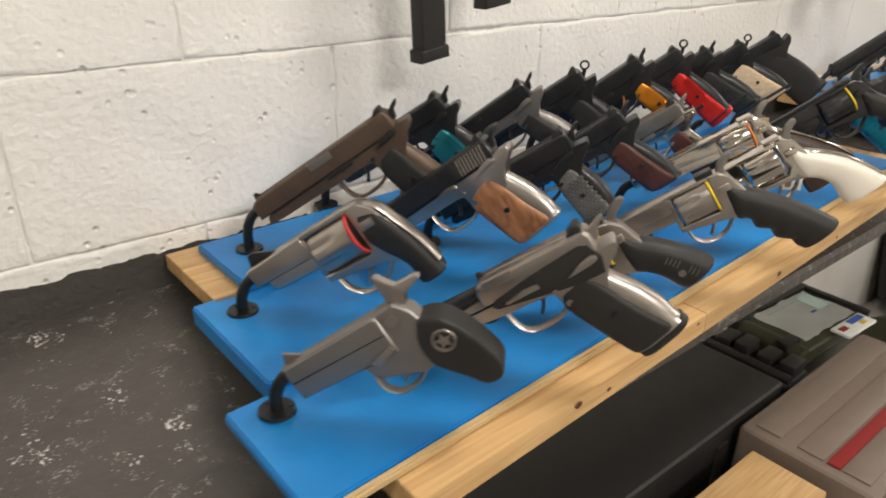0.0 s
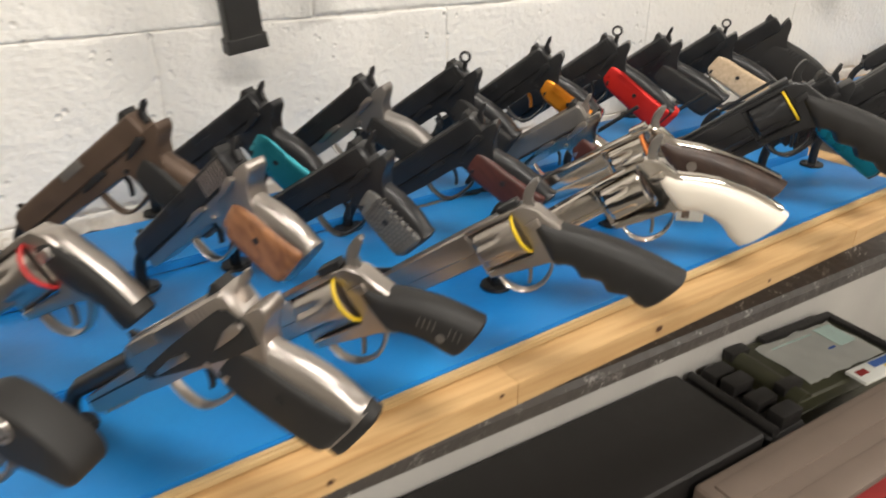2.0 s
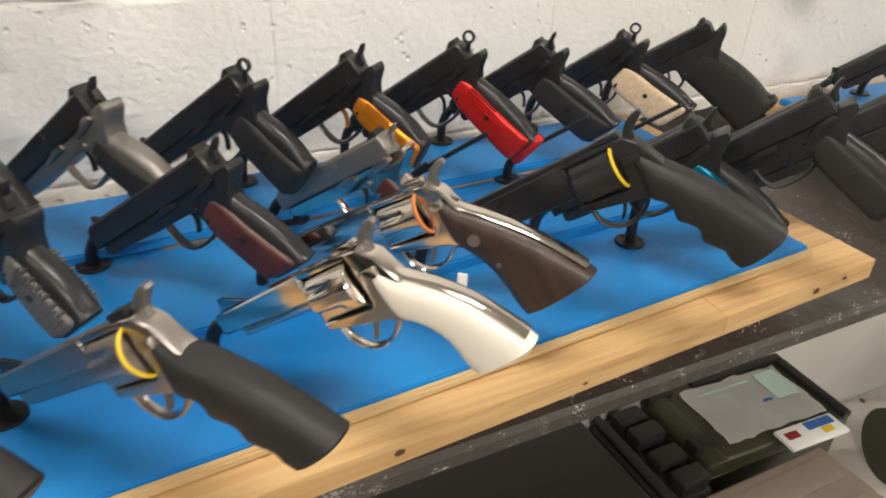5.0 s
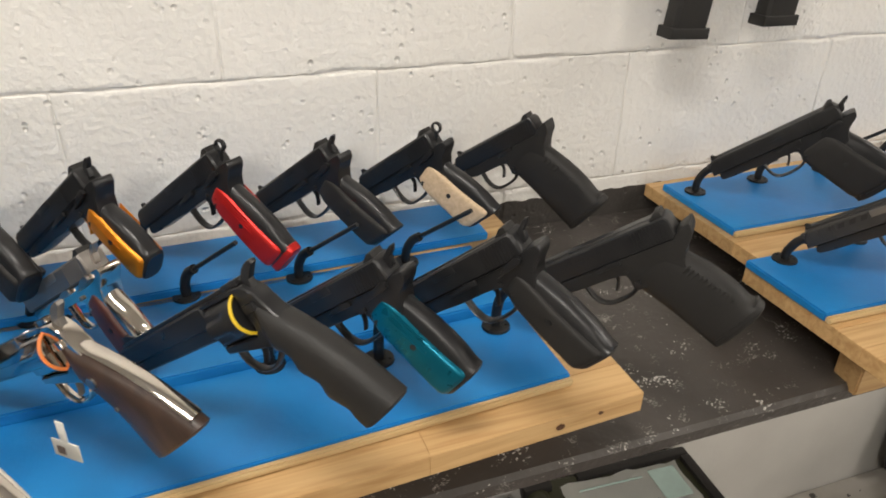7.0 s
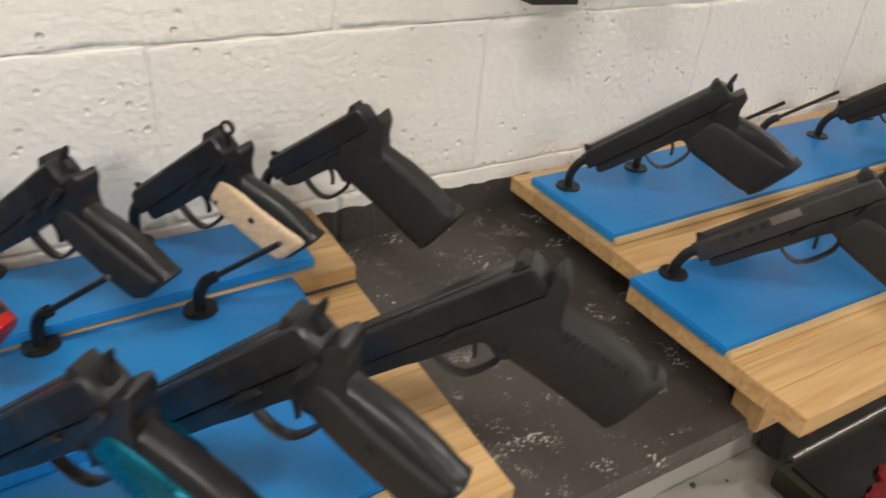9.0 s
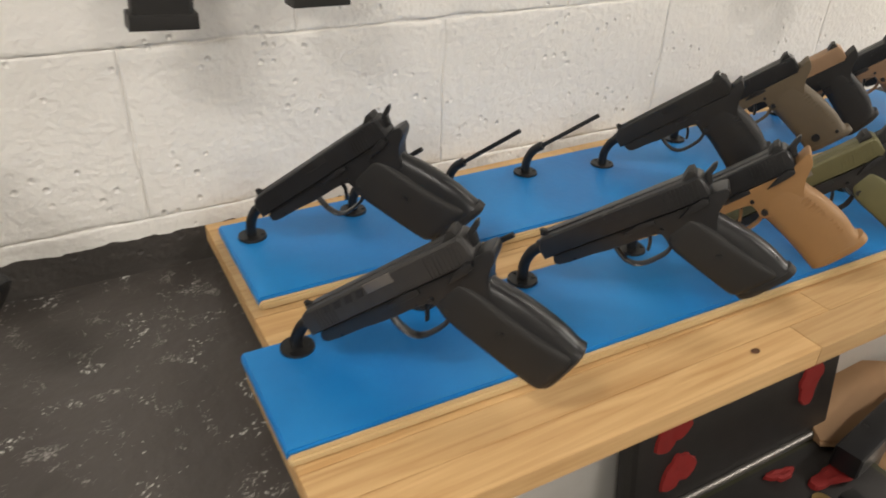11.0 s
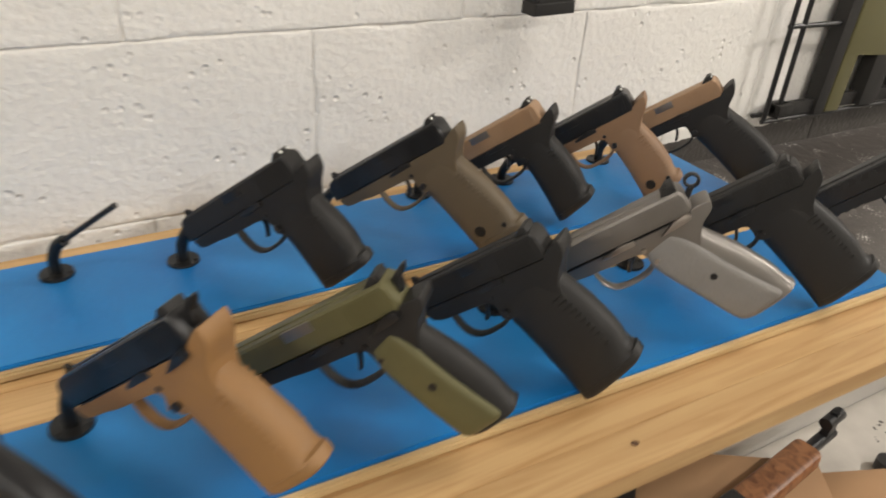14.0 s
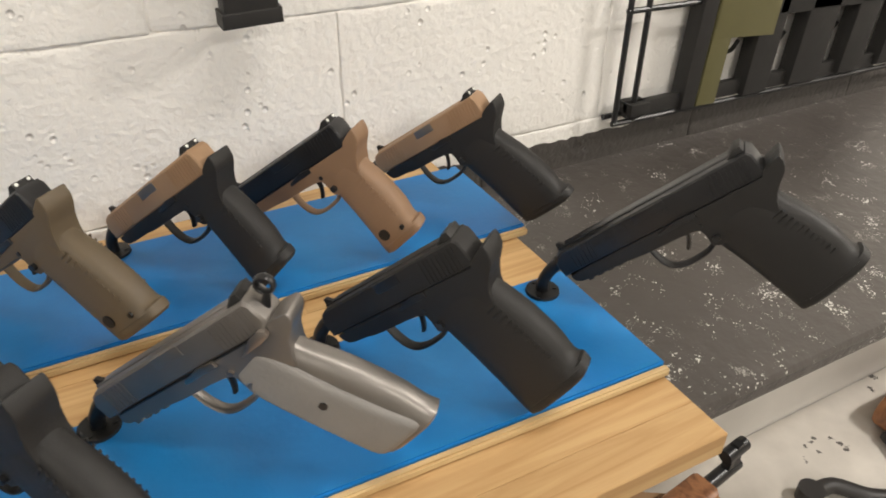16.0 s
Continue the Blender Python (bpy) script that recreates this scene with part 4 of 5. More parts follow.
revolver('large black revolver with finger-groove rubber grip', 0.943, -0.330, 1.160, Lb=0.150, h=46, e=36.3, toe=(0.244, -0.138), heel=(0.292, -0.123), base=0.062, metal='black_steel', grip='rubber', style='rubber', ring='yellow', rib=True)
pistol('black pistol with bright blue anodised grips', 1.088, -0.319, 1.161, L=0.179, h=46, e=38.0, toe=(-0.025, -0.135), heel=(0.024, -0.121), base=0.062, panel='cyan', hammer='spur')
pistol('black steel pistol with plain black grips', 1.204, -0.351, 1.176, L=0.192, h=50, e=40.5, toe=(-0.022, -0.129), heel=(0.022, -0.123), base=0.075, panel='polymer', hammer='spur')
pistol("black polymer pistol beyond the stand's end", 1.356, -0.335, 1.162, L=0.203, h=44, e=36.8, toe=(-0.028, -0.133), heel=(0.033, -0.108), base=0.059, frame='polymer', poly=True, hammer=None)

# longer stand
pistol('black pistol with tall ribbed grip', 1.819, -0.103, 1.165, L=0.200, h=44, e=37.4, toe=(-0.037, -0.133), heel=(0.038, -0.122), base=0.045, panel='polymer', hammer='spur', front_serr=True, magwell='polymer')
pistol('compact matt black polymer pistol', 2.349, -0.124, 1.170, L=0.169, h=49, e=37.3, toe=(-0.055, -0.110), heel=(0.007, -0.104), base=0.045, slide='polymer', frame='polymer', poly=True, hammer=None, dots=True)
pistol('black pistol with earth-brown polymer frame', 2.521, -0.099, 1.173, L=0.167, h=48, e=37.1, toe=(-0.042, -0.128), heel=(0.022, -0.125), base=0.045, frame='earth', poly=True, hammer=None, front_serr=True, magwell='earth', hole=True, dots=True)
pistol('tan-slided pistol with black polymer frame', 2.660, -0.080, 1.168, L=0.168, h=48, e=37.8, toe=(-0.049, -0.124), heel=(0.003, -0.112), base=0.039, slide='tan_slide', frame='polymer', poly=True, hammer=None, front_serr=True, dots=True)
pistol('black-slided pistol with tan polymer frame', 2.787, -0.088, 1.169, L=0.172, h=46, e=37.4, toe=(-0.045, -0.123), heel=(0.007, -0.114), base=0.038, frame='brown_fde', poly=True, hammer=None, magwell='brown_fde', hole=True, dots=True)
pistol('long tan-slided pistol with black frame', 2.961, -0.086, 1.176, L=0.160, h=50, e=37.1, toe=(-0.035, -0.133), heel=(0.029, -0.127), base=0.044, slide='tan_slide', frame='polymer', poly=True, hammer=None, front_serr=True, dots=True)
pistol('long dark grey pistol with ported slide', 1.799, -0.329, 1.153, L=0.193, h=47, e=37.1, toe=(-0.021, -0.144), heel=(0.034, -0.122), base=0.038, slide='dark_steel', frame='black_steel', panel='polymer', hammer='spur', front_serr=True, ports=True)
pistol('large black pistol with rounded rubber grip', 2.063, -0.331, 1.167, L=0.184, h=48, e=34.5, toe=(-0.024, -0.121), heel=(0.036, -0.111), base=0.048, frame='black_steel', panel='rubber', hammer='spur', magwell='polymer')
pistol('black-slided pistol with tan polymer frame and grip', 2.220, -0.334, 1.167, L=0.165, h=51, e=39.3, toe=(-0.040, -0.120), heel=(0.019, -0.112), base=0.047, frame='fde', poly=True, hammer='spur', magwell='fde', trig='fde')
pistol('olive green pistol with black trigger guard', 2.331, -0.342, 1.151, L=0.187, h=43, e=37.8, toe=(-0.024, -0.131), heel=(0.026, -0.119), base=0.029, slide='olive', frame='polymer', panel='olive', hammer='spur')
pistol('heavy matt black pistol with wide grip', 2.512, -0.332, 1.167, L=0.148, h=52, e=39.9, toe=(-0.049, -0.141), heel=(0.018, -0.116), base=0.044, slide='polymer', frame='polymer', poly=True, hammer=None)
pistol('stainless pistol with silver grips and cut slide', 2.620, -0.335, 1.160, L=0.186, h=38, e=38.0, toe=(-0.011, -0.142), heel=(0.046, -0.127), base=0.036, slide='matte_steel', frame='matte_steel', panel='satin_steel', hammer='ring', front_serr=True, rail=True)
pistol('black pistol with stippled black grip', 2.807, -0.331, 1.167, L=0.168, h=50, e=40.9, toe=(-0.052, -0.140), heel=(0.015, -0.120), base=0.040, slide='polymer', frame='polymer', poly=True, hammer=None)
pistol('black competition pistol hanging over the dark sill', 3.036, -0.353, 1.169, L=0.204, h=48, e=43.0, toe=(-0.044, -0.134), heel=(0.023, -0.113), base=0.040, slide='black_steel', frame='polymer', poly=True, hammer=None, front_serr=True, rail=True, ports=True)
display_peg(0.847, -0.147, 1.1081, 46, 37, bare=True)
display_peg(0.995, -0.150, 1.1100, 46, 37, bare=True)
display_peg(1.136, -0.152, 1.1120, 46, 37, bare=True)
display_peg(1.280, -0.160, 1.1139, 46, 37, bare=True)
display_peg(1.942, -0.083, 1.1214, 46, 37, bare=True)
display_peg(2.084, -0.085, 1.1229, 46, 37, bare=True)
display_peg(2.214, -0.085, 1.1244, 46, 37, bare=True)
display_peg(1.930, -0.302, 1.1172, 46, 37, bare=True)

# ---- cases and boxes on the low ledge ----
def shell_case(name, label, x0, x1, y0, y1, z0, z1, material, turn=0.0, ribs=4, lip=0.006, category="case"):
    """A moulded case: body, lid with raised ribs, seam, latches and handle."""
    cx, cy = (x0 + x1) / 2, (y0 + y1) / 2
    w, d, hgt = x1 - x0, y1 - y0, z1 - z0
    t = tagged(empty(name, pose(cx, cy, z0, 0, 0, turn)), label, category)
    part("body", box(-w / 2, w / 2, -d / 2, d / 2, 0, hgt * 0.55, min(0.012, hgt * 0.2), seg=3), material, t)
    lid = part("lid", box(-w / 2 - lip, w / 2 + lip, -d / 2 - lip, d / 2 + lip, hgt * 0.56, hgt, min(0.012, hgt * 0.2), seg=3), material, t)
    for i in range(ribs):
        yy = -d / 2 + d * (i + 0.5) / ribs
        part("rib", box(-w / 2 + 0.02, w / 2 - 0.02, yy - d / ribs * 0.3, yy + d / ribs * 0.3, hgt - 0.001, hgt + 0.004, 0.0018), material, lid)
    for sx in (-0.3, 0.3):
        part("latch", box(w * sx - 0.018, w * sx + 0.018, -d / 2 - lip - 0.006, -d / 2 - lip + 0.002, hgt * 0.3, hgt * 0.85, 0.002), material, t)
    return t


shell_case("black_case", "long black plastic case lying shut on the ledge", 0.16, 1.352, -0.347, -0.137, BENCH_Z, 0.58, "case_black", ribs=0)
brown = shell_case("rifle_case", "long grey-brown ribbed plastic case with red stripe", 1.15, 1.72, -0.625, -0.372, BENCH_Z, 0.575, "case_brown", ribs=3)
part("red_stripe", box(-0.265, 0.265, -0.056, -0.031, 0.2945, 0.300, 0.001), "foam_red", brown, "dull red stripe")
tan = tagged(empty("wooden_block", pose(0.99, -0.49, BENCH_Z)), "pale wooden block beside the ribbed case", "wooden block")
part("block", box(-0.13, 0.125, -0.07, 0.075, 0, 0.28, 0.004), "pine", tan)

rug = tagged(empty("latched_case", pose(1.435, -0.24, BENCH_Z)), "rugged black plastic case with chunky latches", "case")
part("body", box(-0.055, 0.055, -0.115, 0.105, 0, 0.275, 0.016, seg=3), "case_black", rug)
for i, yy in enumerate((-0.085, -0.03, 0.028, 0.075)):
    part("latch", box(-0.018, 0.045, yy - 0.020, yy + 0.017, 0.268, 0.305 - 0.005 * (i % 2), 0.006), "case_black", rug)
part("hinge_bar", rod((-0.042, -0.11, 0.285), (-0.042, 0.10, 0.285), 0.011, n=14), "case_black", rug)

ammo = tagged(empty("storage_box", pose(1.685, -0.225, BENCH_Z, 0, 0, -3)), "olive plastic box with papers on its lid", "storage box")
part("body", box(-0.172, 0.165, -0.10, 0.085, 0, 0.250, 0.014, seg=3), "case_olive", ammo)
lid = part("lid", box(-0.177, 0.170, -0.105, 0.090, 0.252, 0.292, 0.010, seg=3), "case_olive", ammo)
part("rim", box(-0.07, 0.170, 0.068, 0.088, 0.289, 0.303, 0.004), "case_black", lid)
part("rim", box(0.150, 0.170, -0.105, 0.068, 0.289, 0.303, 0.004), "case_black", lid)
part("hinge_tube", rod((-0.155, -0.103, 0.278), (-0.155, 0.088, 0.278), 0.024, n=18), "case_olive", lid)
for yy in (-0.06, 0.075):
    part("hinge_lug", box(-0.182, -0.125, yy - 0.014, yy + 0.014, 0.282, 0.306, 0.005), "case_black", lid)
paper = tagged(empty("paper_sheet", pose(1.69, -0.228, BENCH_Z + 0.2925, 0, 0, -3)), "creased white and mint paper lying on the olive box", "paper")
bm = bmesh.new()
rnd = random.Random(5)
grid = [[bm.verts.new((-0.115 + 0.245 * i / 14 + rnd.uniform(-0.002, 0.002), -0.078 + 0.145 * j / 8 + rnd.uniform(-0.003, 0.003), 0.0012 + 0.0035 * abs(math.sin(i * 0.9 + j * 0.5)) + rnd.uniform(0, 0.0012))) for j in range(9)] for i in range(15)]
for i in range(14):
    for j in range(8):
        bm.faces.new((grid[i][j], grid[i + 1][j], grid[i + 1][j + 1], grid[i][j + 1]))
bmesh.ops.solidify(bm, geom=bm.faces[:], thickness=0.0008)
part("sheet", bm, "paper", paper)
part("print_block", box(0.062, 0.118, -0.018, 0.054, 0.0060, 0.0064), "mint", paper, "faint mint green print")
part("print_line", box(-0.085, 0.045, 0.042, 0.046, 0.0060, 0.0064), "mint", paper)
part("print_line", box(0.028, 0.050, -0.016, -0.010, 0.0060, 0.0064), "blue_print", paper)
packet = tagged(empty("packet", pose(1.735, -0.345, BENCH_Z + 0.297, 0, 0, -3)), "small white and blue printed packet beside the papers", "packet")
part("pack", box(-0.075, 0.065, -0.022, 0.026, 0, 0.008, 0.002), "paper", packet)
part("blue_band", box(-0.01, 0.055, 0.004, 0.022, 0.0082, 0.009), "blue_print", packet)
part("yellow_mark", box(0.015, 0.040, -0.012, 0.002, 0.0082, 0.009), "yellow", packet)
part("red_mark", box(-0.065, -0.035, -0.002, 0.014, 0.0082, 0.009), "foam_red", packet)

tube = tagged(empty("olive_tube", pose(2.34, -0.385, BENCH_Z + 0.0862) @ Matrix.Scale(1.87, 4)), "olive plastic tube with a pale label", "tube")
part("tube", rod((-0.12, 0.03, 0), (0.10, -0.06, 0), 0.045, n=28), "case_olive", tube)
part("end_cap", rod((-0.13, 0.034, 0), (-0.105, 0.024, 0), 0.046, n=28), "case_olive", tube)
part("label", box(-0.04, 0.05, -0.03, -0.012, 0.0425, 0.0468, 0.001), "paper", tube)

# open case with red lining
oc = tagged(empty("open_case", pose(2.764, -0.333, BENCH_Z) @ Matrix.Scale(1.84, 4)), "open olive case lined in red, lid leaning back", "case")
base = part("body", box(-0.165, 0.175, -0.085, 0.060, 0, 0.034, 0.006), "case_olive", oc)
part("lining", box(-0.150, 0.160, -0.073, 0.048, 0.0342, 0.037, 0.001), "case_black", base)
def blob(rx, ry, thick, seed, m):
    """A torn scrap of cloth with an uneven outline."""
    rnd = random.Random(seed)
    bm = bmesh.new()
    n = 22
    rings = []
    for f, z in ((1.0, 0.0), (0.93, thick), (0.55, thick * 1.3), (0.2, thick)):
        rings.append([])
        for i in range(n):
            a = 2 * math.pi * i / n
            r = f * (1 + 0.22 * math.sin(2 * a + seed) + 0.16 * math.sin(3 * a + 2.3 * seed) + 0.07 * math.sin(7 * a + seed))
            rings[-1].append(bm.verts.new((rx * r * math.cos(a), ry * r * math.sin(a), z + rnd.uniform(0, 0.001))))
    for r0, r1 in zip(rings, rings[1:]):
        for i in range(n):
            bm.faces.new((r0[i], r0[(i + 1) % n], r1[(i + 1) % n], r1[i]))
    bm.faces.new(rings[0])
    bm.faces.new(rings[-1])
    bmesh.ops.transform(bm, matrix=m, verts=bm.verts)
    return bm


for k, (x, y, w, d) in enumerate(((-0.10, -0.035, 0.06, 0.036), (-0.045, -0.012, 0.045, 0.022), (0.10, 0.0, 0.06, 0.03), (0.045, 0.03, 0.04, 0.016), (0.02, -0.05, 0.06, 0.024))):
    part("red_lining", blob(w / 2, d / 2, 0.005, k, pose(x, y, 0.0372)), "foam_red", base, "torn red cloth lining")
lb = box(-0.165, 0.175, 0.0, 0.030, 0.0, 0.150, 0.010, seg=3)
bmesh.ops.transform(lb, matrix=pose(0, 0.060, 0.036, -8), verts=lb.verts)
lid2 = part("lid", lb, "case_black", oc, "dark lid standing open")
for x, z in ((-0.10, 0.05), (-0.115, 0.11), (0.115, 0.09)):
    rb = blob(0.022, 0.026, 0.003, 3.1 + 20 * x, pose(0, 0.060, 0.036, -8) @ pose(x, 0.0, z, 90))
    part("red_patch", rb, "foam_red", lid2)
part("hinge", rod((-0.14, 0.058, 0.037), (0.15, 0.058, 0.037), 0.005, n=12), "matte_steel", oc)
part("round_badge", rod((0.055, -0.02, 0.037), (0.055, -0.02, 0.041), 0.012, n=24), "brass", oc)
tool = tagged(empty("black_tool", pose(2.801, -0.416, BENCH_Z + 0.069) @ Matrix.Scale(1.84, 4)), "small black metal part in the open case", "tool")
part("arm", sweep(smooth_line([(-0.05, 0.008), (-0.02, 0.02), (0.01, 0.012), (0.04, 0.024)], 4), 0.008, 0.007, n=10), "black_steel", tool)
part("head", box(0.03, 0.055, -0.012, 0.012, 0.004, 0.032, 0.004), "black_steel", tool)

# cardboard and the long gun resting on it
card = tagged(empty("cardboard_box", pose(3.284, -0.27, BENCH_Z, 0, 0, -33) @ Matrix.Scale(1.86, 4)), "crumpled brown cardboard box lying on the ledge", "cardboard box")
part("body", box(-0.13, 0.12, -0.075, 0.075, 0, 0.045, 0.004), "card", card)
fl = box(-0.13, 0.13, -0.08, 0.085, 0.0, 0.003, 0.0008)
bmesh.ops.transform(fl, matrix=pose(0, 0, 0.0462, 2.5, -2), verts=fl.verts)
part("flap", fl, "card", card)
fl = box(0.0, 0.10, -0.07, 0.07, 0.0, 0.003, 0.0008)
bmesh.ops.transform(fl, matrix=pose(0.125, 0, 0.05, 0, -14), verts=fl.verts)
part("flap", fl, "card", card)

rifle = tagged(empty("long_gun", pose(3.255, -0.300, BENCH_Z + 0.135, 0, -3, 8) @ Matrix.Scale(1.866, 4)), "dark long gun with wooden handguard on cardboard", "long gun")
part("receiver", prism([(-0.16, -0.018), (-0.16, 0.014), (-0.02, 0.020), (0.02, 0.014), (0.02, -0.014), (-0.10, -0.022)], 0.034, 0.005, seg=3), "black_steel", rifle)
part("handguard", prism([(0.02, -0.015), (0.02, 0.013), (0.15, 0.010), (0.15, -0.013)], 0.036, 0.010, seg=4), "walnut", rifle, "varnished wooden handguard")
part("barrel", rod((0.14, 0, 0.002), (0.20, 0, 0.002), 0.008, n=16), "black_steel", rifle)
part("front_sight", prism([(0.176, 0.004), (0.198, 0.004), (0.194, 0.040), (0.186, 0.040)], 0.010, 0.001), "black_steel", rifle)
part("sight_ring", rod((0.172, 0, 0.030), (0.204, 0, 0.030), 0.008, n=14), "black_steel", rifle)
part("magazine", prism([(-0.10, -0.02), (-0.06, -0.02), (-0.04, -0.062), (-0.085, -0.062)], 0.024, 0.003), "black_steel", rifle)
part("rear_sight", box(-0.04, -0.01, -0.008, 0.008, 0.018, 0.030, 0.002), "black_steel", rifle)

hook = tagged(empty("bipod", pose(3.902, -0.351, BENCH_Z + 0.02, 90, 0, -38) @ Matrix.Scale(1.824, 4)), "black metal bipod leg with rounded foot", "bipod")
part("leg", sweep(smooth_line([(-0.045, 0.012), (-0.02, -0.004), (0.02, 0.004), (0.06, -0.006), (0.12, -0.05)], 5), 0.009, 0.010, n=12), "case_black", hook)
part("foot", rod((-0.05, -0.008, 0.014), (-0.05, 0.010, 0.014), 0.015, n=18), "case_black", hook)
part("lower_leg", sweep(smooth_line([(0.06, -0.006), (0.08, -0.05), (0.07, -0.10)], 5), 0.009, 0.009, n=12), "case_black", hook)
stock = tagged(empty("wooden_stock", pose(4.264, -0.279, BENCH_Z + 0.055) @ Matrix.Scale(1.821, 4)), "worn brown wooden stock lying on the ledge", "stock")
part("butt", prism(smooth_line([(-0.08, 0.0), (-0.06, 0.026), (0.0, 0.032), (0.2, 0.02), (0.2, -0.012), (0.0, -0.03), (-0.07, -0.026), (-0.08, 0.0)], 4)[:-1], 0.05, 0.014, seg=4), "walnut", stock)


# ---- things hung on the wall ----
def hung_magazine(label, x, y, z, w, d, lean, name="hanging_magazine", rounded=0.004, dark="polymer"):
    """The lower end of a magazine or grip on a bracket fixed to the wall."""
    t = tagged(empty(name, pose(x, y, z, 0, lean, 0)), label, "magazine")
    part("body", prism([(-w / 2, 0.0), (w / 2, 0.004), (w / 2, 0.30), (-w / 2, 0.30)], d, rounded, seg=3), dark, t)
    part("base_plate", prism([(-w / 2 - 0.003, -0.006), (w / 2 + 0.004, -0.002), (w / 2 + 0.003, 0.014), (-w / 2 - 0.003, 0.010)], d * 1.1, 0.003, seg=3), dark, t)
    part("wall_bracket", box(-0.012, 0.012, d / 2 - 0.004, -y + 0.02, 0.27, 0.29, 0.002), "black_steel", t)
    return t


hung_magazine("black magazine hanging low on the white wall", 0.540, -0.112, 1.330, 0.040, 0.026, -3)
hung_magazine("black magazine end hanging on the white wall", 0.650, -0.112, 1.392, 0.040, 0.026, -3)
hung_magazine("black rubber grip hanging on the white wall", 1.748, -0.060, 1.374, 0.062, 0.034, 6, "hanging_grip", 0.012, "rubber")
hung_magazine("black rubber grip hanging on the white wall", 1.920, -0.055, 1.384, 0.060, 0.034, 4, "hanging_grip", 0.012, "rubber")
hung_magazine("black magazine end hanging on the white wall", 2.834, -0.055, 1.356, 0.056, 0.030, 2)

rack = tagged(empty("wall_rack", pose(3.37, 0, 1.125)), "black wire rack on the wall holding dark and olive slabs", "rack")
for xx in (0.0, 0.034):
    part("upright", rod((xx, -0.032, 0.0), (xx, -0.032, 0.40), 0.0045, n=10), "black_steel", rack)
for yy, zz in ((-0.032, 0.0), (-0.010, 0.004), (-0.032, 0.17)):
    part("rail", rod((-0.004, yy, zz), (0.85, yy, zz - 0.012), 0.0045, n=10), "black_steel", rack)
part("corner_clip", box(0.02, 0.058, -0.045, -0.012, 0.012, 0.030, 0.002), "polymer", rack)
for i, (u0, u1, zt, m) in enumerate(((0.125, 0.155, 0.40, "polymer"), (0.158, 0.200, 0.40, "olive"), (0.262, 0.318, 0.40, "polymer"), (0.372, 0.448, 0.40, "polymer"), (0.500, 0.560, 0.40, "polymer"), (0.61, 0.68, 0.40, "polymer"))):
    part("slab", prism([(u0, 0.003), (u1, 0.001), (u1 + 0.02, zt), (u0 + 0.02, zt)], 0.03, 0.004, y=-0.028), m, rack)
part("olive_body", prism([(0.165, 0.11), (0.30, 0.10), (0.31, 0.40), (0.18, 0.40)], 0.028, 0.004, y=-0.030), "olive", rack)
part("black_body", prism([(0.30, 0.13), (0.70, 0.12), (0.70, 0.40), (0.31, 0.40)], 0.026, 0.004, y=-0.030), "polymer", rack)
part("lower_rail", prism([(0.02, 0.006), (0.13, 0.004), (0.13, 0.030), (0.02, 0.030)], 0.012, 0.002, y=-0.03), "polymer", rack)
part("lower_rail", prism([(0.20, 0.004), (0.62, -0.006), (0.62, 0.022), (0.20, 0.030)], 0.012, 0.002, y=-0.026), "polymer", rack)
for u in (0.225, 0.335, 0.47):
    part("loop", sweep(smooth_line([(u, 0.10), (u + 0.006, 0.075), (u + 0.03, 0.068), (u + 0.045, 0.085)], 4), 0.006, 0.004, n=8), "polymer", rack)

tag = tagged(empty("price_tag", stance((0.900, -0.462, 1.172), 40, 0)), "small white paper price tag hanging by a string", "price tag")
part("card", box(-0.014, 0.014, -0.0006, 0.0006, -0.009, 0.009, 0.0003), "paper", tag)
part("loop", box(-0.004, 0.004, -0.0005, 0.0005, 0.009, 0.030, 0.0002), "paper", tag)
part("printed_square", box(-0.009, -0.001, -0.0012, -0.0007, -0.005, 0.003), "case_brown", tag)

# unseen ceiling lamps above the walk, the added fill lamp among them
for lx, ly in LAMPS:
    t = tagged(empty("unseen_ceiling_light", pose(lx, ly, 2.53)), "unseen long white ceiling light switched on", "ceiling light", "ceiling lights")
    part("housing", box(-0.32, 0.32, -0.09, 0.09, 0.02, 0.07, 0.006), "lamp_white", t)
    part("diffuser", box(-0.30, 0.30, -0.07, 0.07, 0.004, 0.0195, 0.003), glow, t)

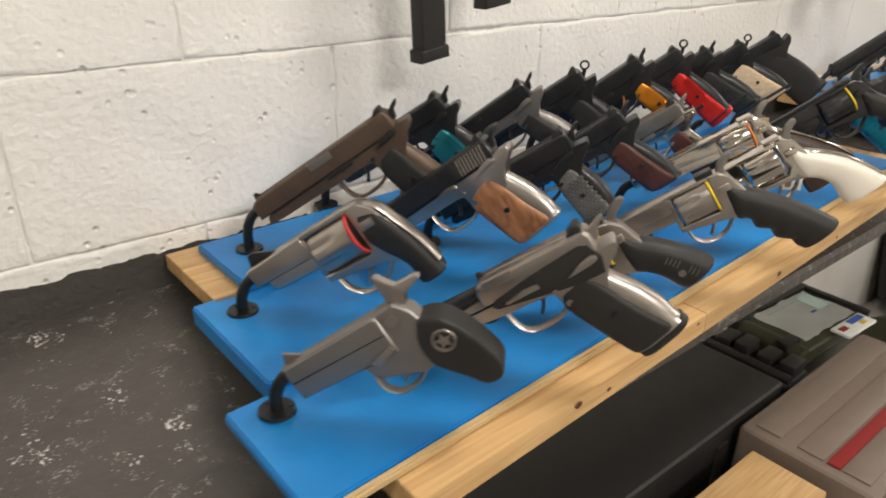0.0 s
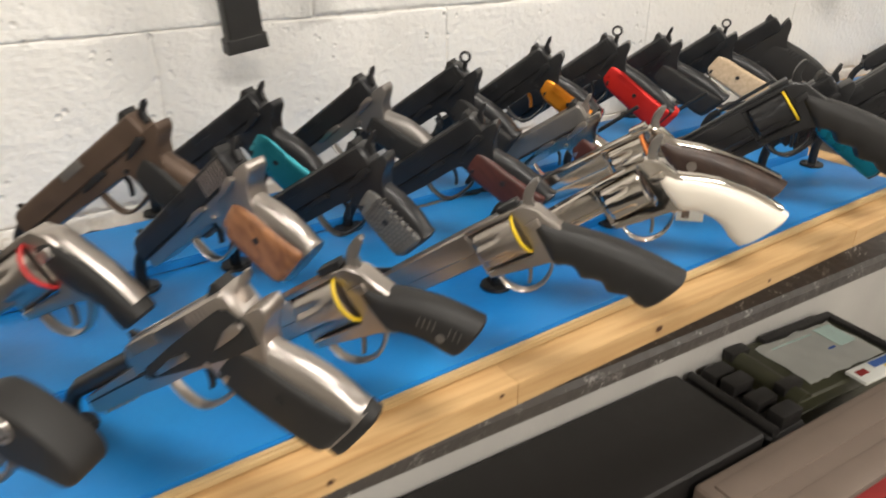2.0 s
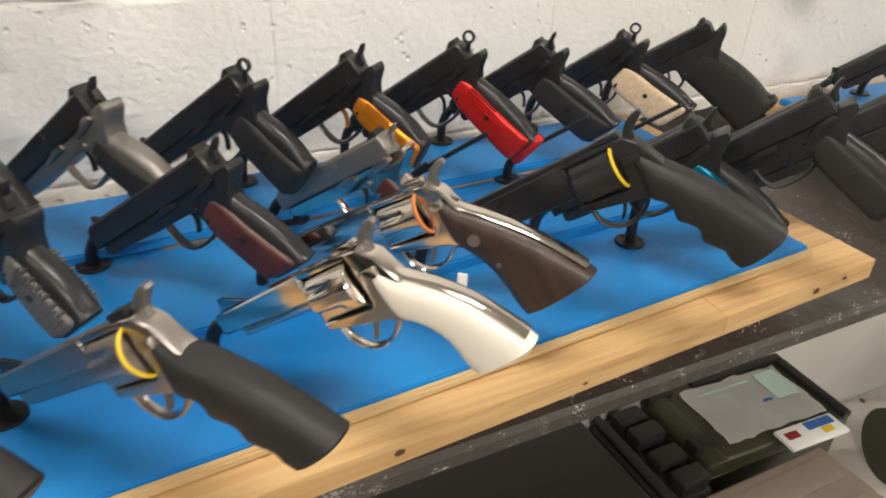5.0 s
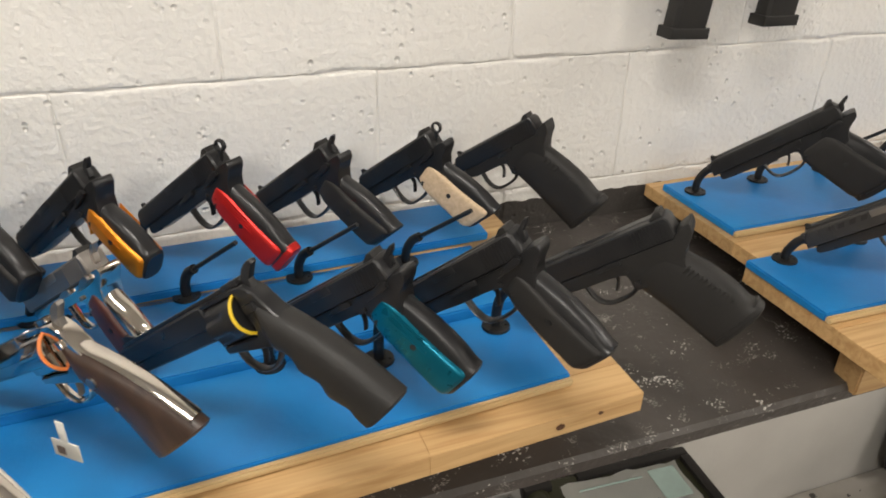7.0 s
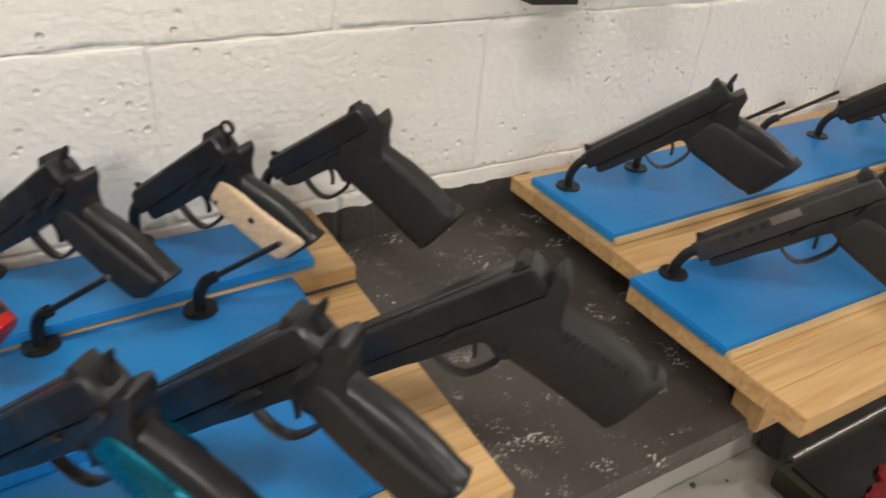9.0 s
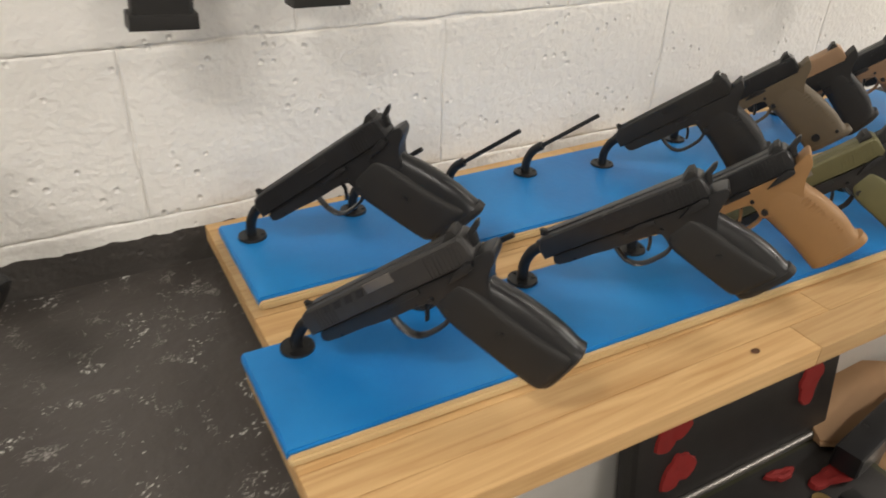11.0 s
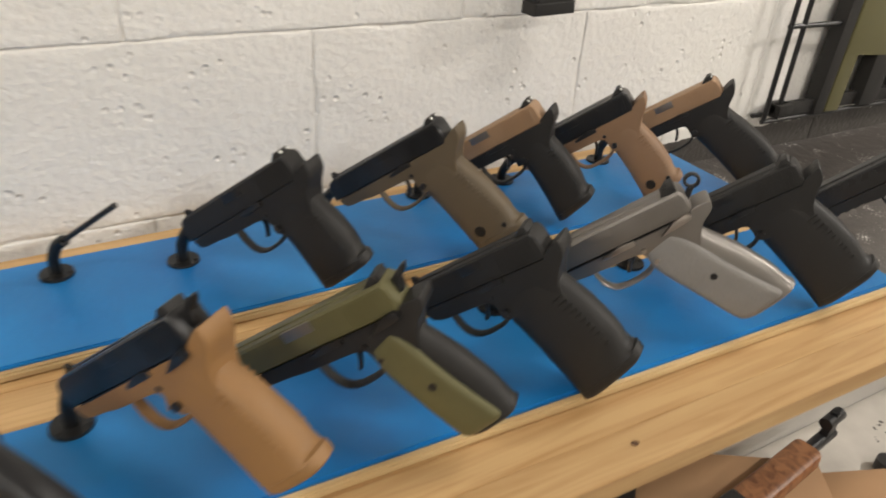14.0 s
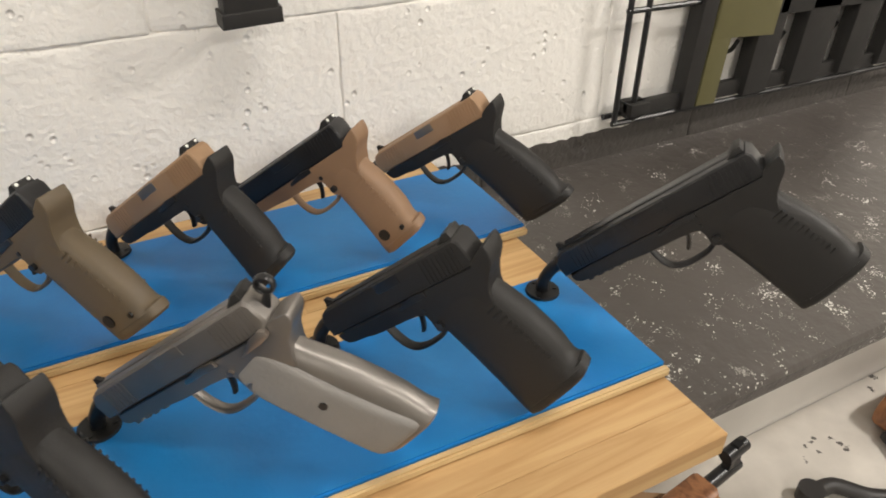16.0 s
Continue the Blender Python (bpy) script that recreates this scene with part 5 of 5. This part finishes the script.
# ---- blocks of the north wall ----
def block_mesh(w, h, seed):
    """A painted block: mortar almost flush, with open cracks and chipped arrises here and there."""
    rnd = random.Random(seed)
    nx, nz = 30, 16
    xs = [-w / 2, -w / 2 + 0.003] + [-w / 2 + 0.009 + (w - 0.018) * k / (nx - 4) for k in range(nx - 3)] + [w / 2 - 0.003, w / 2]
    zs = [-h / 2, -h / 2 + 0.003] + [-h / 2 + 0.009 + (h - 0.018) * k / (nz - 4) for k in range(nz - 3)] + [h / 2 - 0.003, h / 2]
    wave = [(rnd.uniform(8, 60), rnd.uniform(8, 60), rnd.uniform(0, 6.3)) for k in range(4)]
    bm = bmesh.new()
    grid = {}
    for i in range(nx + 1):
        for j in range(nz + 1):
            edge = i in (0, nx) or j in (0, nz)
            near = i in (1, nx - 1) or j in (1, nz - 1)
            x, z = xs[i], zs[j]
            slow = sum(math.sin(a * x + b * z + c) for a, b, c in wave)
            y = 0.0003 * slow + rnd.uniform(-0.0003, 0.0003)
            if edge:
                open_joint = max(0.0, min(1.0, slow * 0.55 - 0.1))
                x -= math.copysign((0.0016 * open_joint + rnd.uniform(-0.0004, 0.0012)) if i in (0, nx) else 0.0, x)
                z -= math.copysign((0.0020 * open_joint + rnd.uniform(-0.0006, 0.0014)) if j in (0, nz) else 0.0, z)
                y = 0.0005 + 0.0026 * open_joint + rnd.uniform(-0.0005, 0.0005)
            elif near:
                y += rnd.uniform(-0.0010, 0.0012)
            grid[i, j] = bm.verts.new((x, y, z))
    for i in range(nx):
        for j in range(nz):
            bm.faces.new((grid[i, j], grid[i + 1, j], grid[i + 1, j + 1], grid[i, j + 1]))
    rim = [grid[i, 0] for i in range(nx)] + [grid[nx, j] for j in range(nz)] + [grid[i, nz] for i in range(nx, 0, -1)] + [grid[0, j] for j in range(nz, 0, -1)]
    back = [bm.verts.new((v.co.x, 0.0145, v.co.z)) for v in rim]
    for i in range(len(rim)):
        k = (i + 1) % len(rim)
        bm.faces.new((rim[i], back[i], back[k], rim[k]))
    bmesh.ops.recalc_face_normals(bm, faces=bm.faces)
    for f in bm.faces:
        f.smooth = True
    me = bpy.data.meshes.new("block")
    bm.to_mesh(me)
    bm.free()
    me.materials.append(M["wall"])
    return me


STEP, COURSE, JOINT = 0.415, 0.212, 1.337
meshes = [block_mesh(STEP - 0.0006, COURSE - 0.0004, k) for k in range(8)]
for row in range(-2, 6):
    shift = 0.25 if row % 2 == 0 else 0.25 + STEP / 2
    for col in range(-5, 13):
        xc = shift + STEP * (col + 0.5)
        if X0 + 0.25 < xc < X1 - 0.25:
            ob = new("block", meshes[(row * 5 + col * 3) % 8])
            ob.parent = north
            ob.location = (xc, 0.0, JOINT + COURSE * (row + 0.5))
